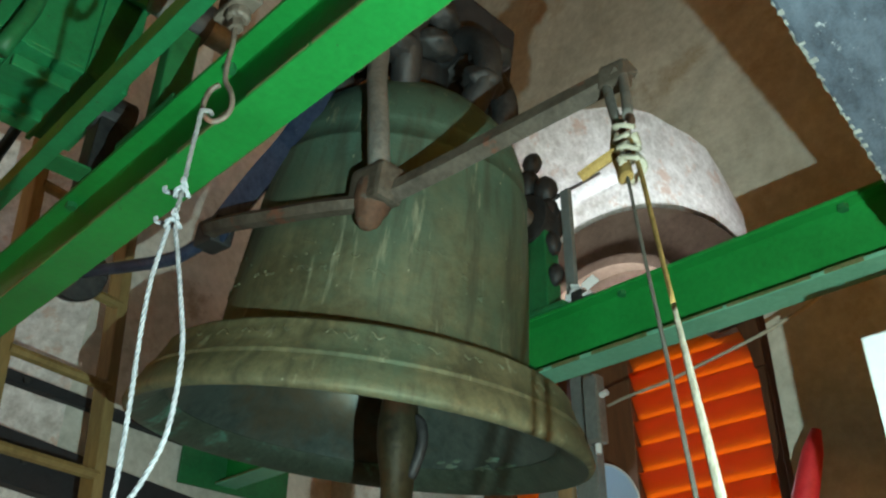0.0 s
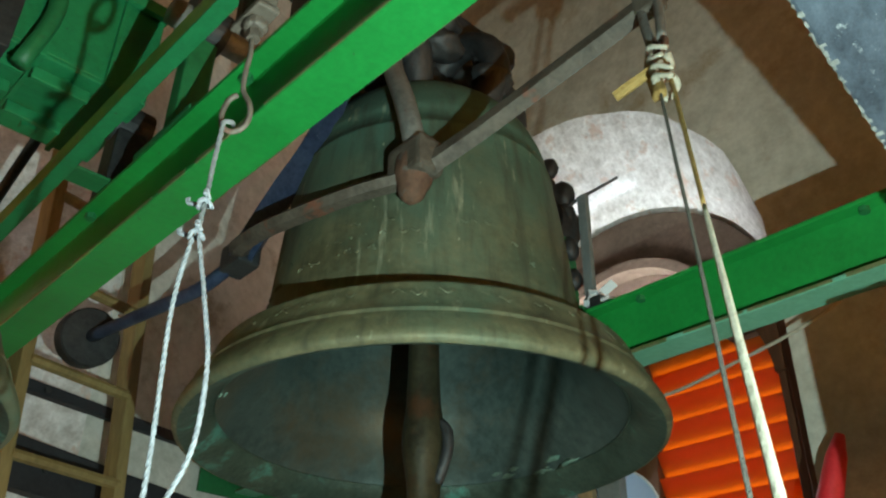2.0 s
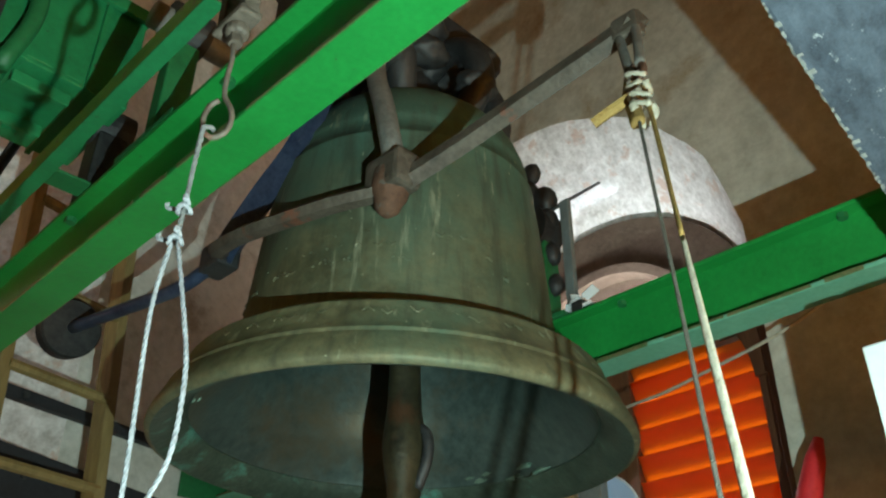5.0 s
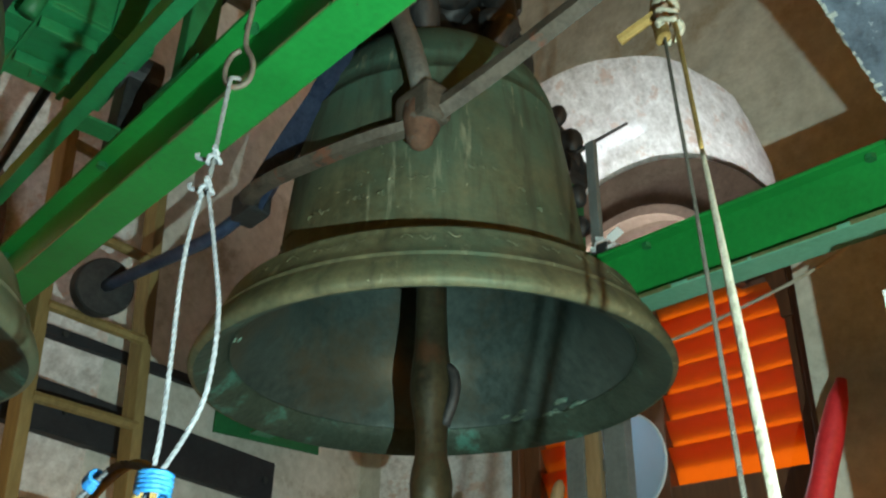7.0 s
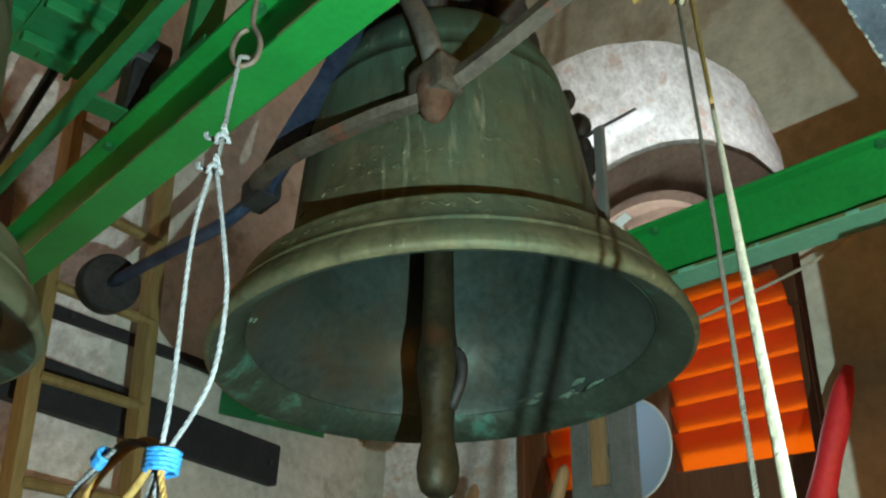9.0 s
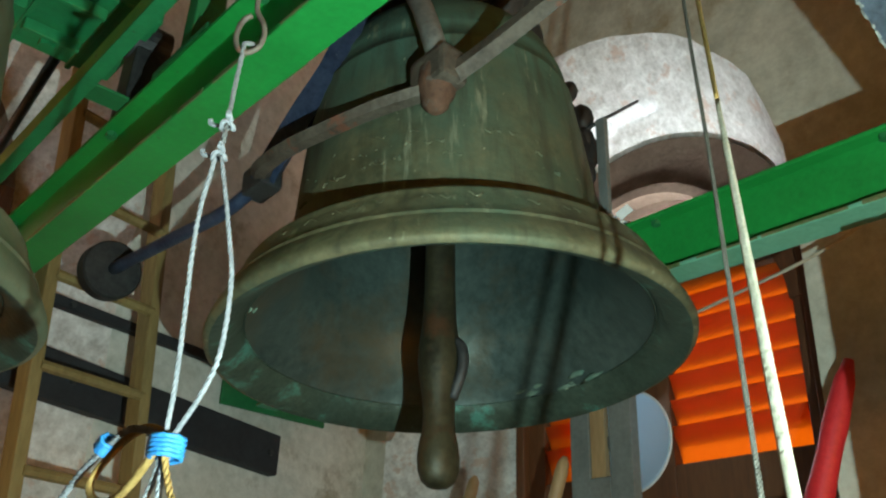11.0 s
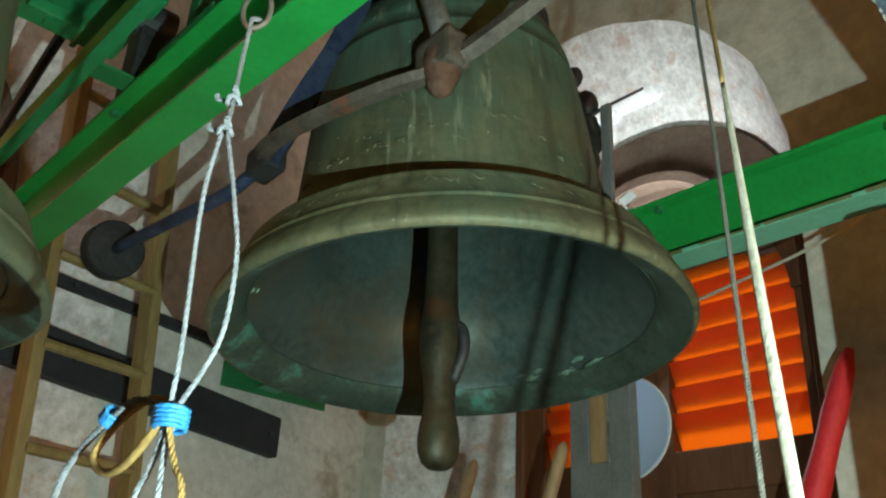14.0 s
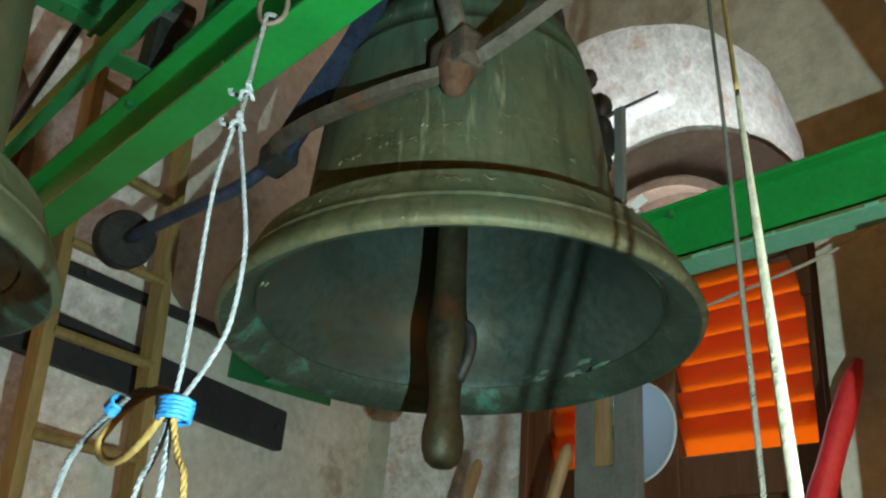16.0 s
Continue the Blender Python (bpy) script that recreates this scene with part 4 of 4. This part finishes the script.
def wall_boards():
    """Iron rail and broad board fixed to the wall."""
    for z0, z1, s0, s1, out, name, label in ((2.575, 2.61, 0.70, 2.3, -0.03, "iron_rail", "thin dark iron rail on the wall"), (2.235, 2.385, 0.55, 2.35, -0.045, "dark_board", "broad black board fixed to the wall")):
        e = root(name, label, "board")
        bm = bmesh.new()
        v = [bm.verts.new(north(s, o, z + (0.05 * (s - s0) if z0 < 2.5 else 0))) for o in (out, 0.01) for s, z in ((s0, z0), (s1, z0), (s1, z1), (s0, z1))]
        for f in ((0, 1, 2, 3), (7, 6, 5, 4), (0, 4, 5, 1), (1, 5, 6, 2), (2, 6, 7, 3), (3, 7, 4, 0)):
            bm.faces.new([v[i] for i in f])
        bmesh.ops.bevel(bm, geom=bm.edges[:], offset=0.004, segments=2, affect="EDGES")
        part("plank", bm, BLACKWOOD, e)
        for s in (s0 + 0.05, (s0 + s1) / 2, s1 - 0.1):
            p = north(s, out + 0.001, (z0 + z1) / 2 + (0.05 * (s - s0) if z0 < 2.5 else 0))
            part("bolt", bolt(bmesh.new(), p, -OUT, 0.012, 0.01), IRON, e)


def stay_post():
    e = root("steel_stay", "thin grey steel stay standing on the green beam", "stay", (1.655, 1.205, 2.621))
    part("post", blocks(((-0.008, -0.014, 0.0), (0.008, 0.016, 0.37)), bevel=0.003), GREY_PAINT, e)
    part("foot", blocks(((-0.03, -0.05, 0.0), (0.03, -0.0142, 0.03)), bevel=0.003), IRON, e)
    part("wire", tube(bmesh.new(), [(-0.02, 0.06, 0.335), (0.0, 0.02, 0.365), (0.60, 0.275, 0.875)], 0.0055, 8), IRON, e)
    p = root("crumpled_tape", "crumpled white tape lying on the green beam", "tape", (1.645, 1.175, 2.622))
    bm = bmesh.new()
    rnd = random.Random(4)
    for i in range(7):
        box(bm, (-0.02, -0.012, 0), (0.02, 0.012, 0.003), 0, Matrix.Translation((rnd.uniform(-0.01, 0.01), rnd.uniform(-0.04, 0.04), 0.012 + 0.006 * i)) @ Euler((rnd.uniform(-0.6, 0.6), rnd.uniform(-0.6, 0.6), rnd.uniform(0, 3))).to_matrix().to_4x4())
    part("strip", bm, WHITE, p)
    return e


def window_clutter():
    e = root("grey_post", "grey painted double post standing before the window", "post", (2.2, 1.66, 0))
    part("plank", blocks(((-0.02, 0.045, 0), (0.02, 0.118, 2.66)), bevel=0.003), GREY_PAINT, e)
    part("plank", blocks(((-0.02, -0.118, 0), (0.02, -0.035, 2.70)), bevel=0.003), GREY_PAINT, e)
    part("cross_piece", blocks(((-0.022, -0.0345, 1.9), (0.018, 0.0445, 2.15)), bevel=0.003), GREY_PAINT, e)
    part("slot_bar", blocks(((-0.012, -0.012, 2.151), (0.012, 0.0445, 2.64)), bevel=0.003), HANDLEWOOD, e, "brown wooden bar")
    b = root("junction_box", "small grey electric junction box with a white cable", "junction box", (2.165, 1.515, 2.45))
    part("case", blocks(((-0.03, -0.025, 0), (0.014, 0.027, 0.22)), bevel=0.006), GREY_IRON, b)
    part("lid", blocks(((-0.036, -0.021, 0.012), (-0.0305, 0.023, 0.208)), bevel=0.002), GREY_PAINT, b)
    part("gland", tube(bmesh.new(), [(-0.01, 0, 0.0), (-0.01, 0, -0.03)], 0.010, 10), WHITE, b)
    part("gland", tube(bmesh.new(), [(-0.01, -0.025, 0.15), (-0.01, -0.05, 0.155)], 0.010, 10), WHITE, b)
    c = root("loose_cable", "cream cable sagging across the window", "cable")
    part("wire", tube(bmesh.new(), curve([(2.155, 1.467, 2.56), (2.12, 1.363, 2.556), (2.10, 1.23, 2.555), (2.10, 1.079, 2.58), (2.10, 0.904, 2.611), (2.11, 0.79, 2.65), (2.17, 0.73, 2.71), (2.298, 0.70, 2.76)], 6), 0.005, 8), ROPE_CREAM, c, smooth=True)
    d = root("round_plate", "pale blue round plate with a thin rim behind the grey post", "plate", (2.235, 1.60, 2.26))
    bm = bmesh.new()
    tube(bm, [(0, 0, 0), (0.003, 0, 0), (0.008, 0, 0), (0.011, 0, 0)], 0.158, 64, 1.0, [0.97, 1, 1, 0.97])
    part("disc", bm, FROSTED, d)
    bm = bmesh.new()
    ring = [(0.004, 0.160 * math.cos(i * math.pi / 40), 0.160 * math.sin(i * math.pi / 40)) for i in range(81)]
    tube(bm, ring, 0.0035, 6)
    part("rim", bm, WHITE, d)
    part("hanger", blocks(((-0.033, 0.03, -0.02), (-0.0005, 0.07, 0.02)), bevel=0.002), GREY_IRON, d)
    for (x, y0, y1, z) in ((2.1, 2.20, 2.128, 2.20), (2.1, 1.80, 1.735, 2.21)):
        s = root("tool_handle", "worn wooden tool handle leaning by the window", "tool handle", (0, 0, 0), group="tool handles")
        top, low = Vector((x, y1, z)), Vector((x - 0.12, y0 + 0.65, 0.0))
        n = 20
        part("shaft", tube(bmesh.new(), [low + (top - low) * (i / n) for i in range(n)] + [top - (top - low) * 0.02, top - (top - low) * 0.008, top], 0.021, 14, 1.0, [0.85] * (n - 2) + [0.95, 1.0, 1.0, 0.85, 0.3]), HANDLEWOOD, s, smooth=True)
    r = root("red_roll", "red furled cloth roll leaning at the window jamb", "cloth roll", (0, 0, 0))
    top = Vector((2.17, 0.858, 2.345))
    low = top + (Vector((2.12, 0.955, 2.03)) - top) * 4.2
    n = 24
    bm = bmesh.new()
    pts = [top + (low - top) * (i / n) for i in range(n + 1)]
    tube(bm, pts, 0.036, 18, 1.0, [0.35, 0.72] + [0.82 + 0.022 * i + 0.05 * math.sin(i * 1.9) for i in range(n - 1)])
    part("cloth", bm, RED_PAINT, r, smooth=True)
    part("pole", tube(bmesh.new(), [low, low + (low - top).normalized() * (low.z / max((top - low).normalized().z, 0.1))], 0.014, 10), HANDLEWOOD, r)
    # white panel at the view's edge; depth chosen so its shadow darkens the wall
    w = root("white_cabinet", "tall white metal cabinet with a dark door gap", "cabinet", (1.20, 0.388, 0))
    part("body", blocks(((0.004, -0.42, 0.05), (0.34, 0.0, 2.130)), bevel=0.006), WHITE, w)
    part("door", blocks(((-0.013, -0.048, 0.07), (0.0035, -0.002, 2.12)), bevel=0.003), WHITE, w)
    part("door", blocks(((-0.013, -0.415, 0.07), (0.0035, -0.058, 2.12)), bevel=0.003), WHITE, w)
    part("plinth", blocks(((0.02, -0.40, 0), (0.32, -0.02, 0.049)), bevel=0.0), BLACKWOOD, w)



room()
window("window_1", east, 1.74)
window("window_2", north, 2.27, spring=2.94)
# window out of view, added to house the south fill lamp
window("unseen_window", south, 0.90)
i_beam("front_beam", "bright green painted steel beam with worn edges", 0.498, 0.578, 0.15, 2.62, 2.46, 2.62)
# the bottom flange takes the paler green that holds daylight in its colour
BACK = i_beam("back_beam", "bright green painted steel beam with worn edges", 1.62, 1.705, 0.15, 2.86, 2.46, 2.62, foot=LIT_GREEN)
part("end_plate", blocks(((-0.19, 2.66, -0.02), (0.27, 2.672, 0.165)), bevel=0.003), GREEN_DULL, BACK)
cross_beam()
pedestal(0.538, "slim green bearing stand with a small dark housing", slim=True)
pedestal(1.655, "green bearing stand with black greasy housing")
BELL = main_bell()
CLAPPER = clapper(BELL)
second_bell()
second_bearing()
side_bar()
black_pipe()
HOOK, HANGING_ROPE = hook_and_rope()
HANGING_AT = HANGING_ROPE.location.copy()
ROPE = bell_rope()
ladder()
wall_boards()
stay_post()
window_clutter()

SWING = [(0.0, 9.02), (0.5, 0.01), (1.0, -5.86), (1.5, -5.86), (2.0, -1.7), (2.5, 1.75), (3.0, -0.48), (3.5, -4.84), (4.0, -5.45),
         (4.5, -2.07), (5.0, 0.9), (5.5, -1.04), (6.0, -4.91), (6.5, -5.16), (7.0, -2.43), (7.5, 0.04), (8.0, -1.6), (8.5, -4.98),
         (9.0, -5.46), (9.5, -2.43), (10.0, -0.34), (10.5, -1.98), (11.0, -4.95), (11.5, -5.16), (12.0, -2.43), (12.5, -0.72), (13.0, -2.36),
         (13.5, -4.92), (14.0, -4.89), (14.5, -2.38), (15.0, -1.11), (15.5, -2.71), (16.0, -4.85)]
ROPE_FOOT = Vector((0.404, 0.192, 1.2))


def motions():
    walk(BELL, [(t, pose(*BELL_AT, a)) for t, a in SWING])
    walk(CLAPPER, [(t, pose(0, 0, 0.02, -(a + 1.8) * 0.85)) for t, a in SWING])
    rows = []
    for t, a in SWING:
        tip = pose(*BELL_AT, a) @ TIP
        turn = Vector((0, 0, -1)).rotation_difference(ROPE_FOOT - tip).to_matrix().to_4x4()
        rows.append((t, Matrix.Translation(tip) @ turn))
    walk(ROPE, rows)
    # the tied rope hangs a little aside at first
    aside = ((0.0, 1.0), (1.0, 0.7), (2.0, 0.6), (3.0, 0.8), (4.0, 0.85), (6.5, 0.35), (7.5, 0.1), (9.0, 0.0), (13.5, -0.15), (16.0, 0.0))
    walk(HANGING_ROPE, [(t, Matrix.Translation(HANGING_AT + Vector((-0.0066, 0.0059, 0.0018)) * k)) for t, k in aside])


motions()
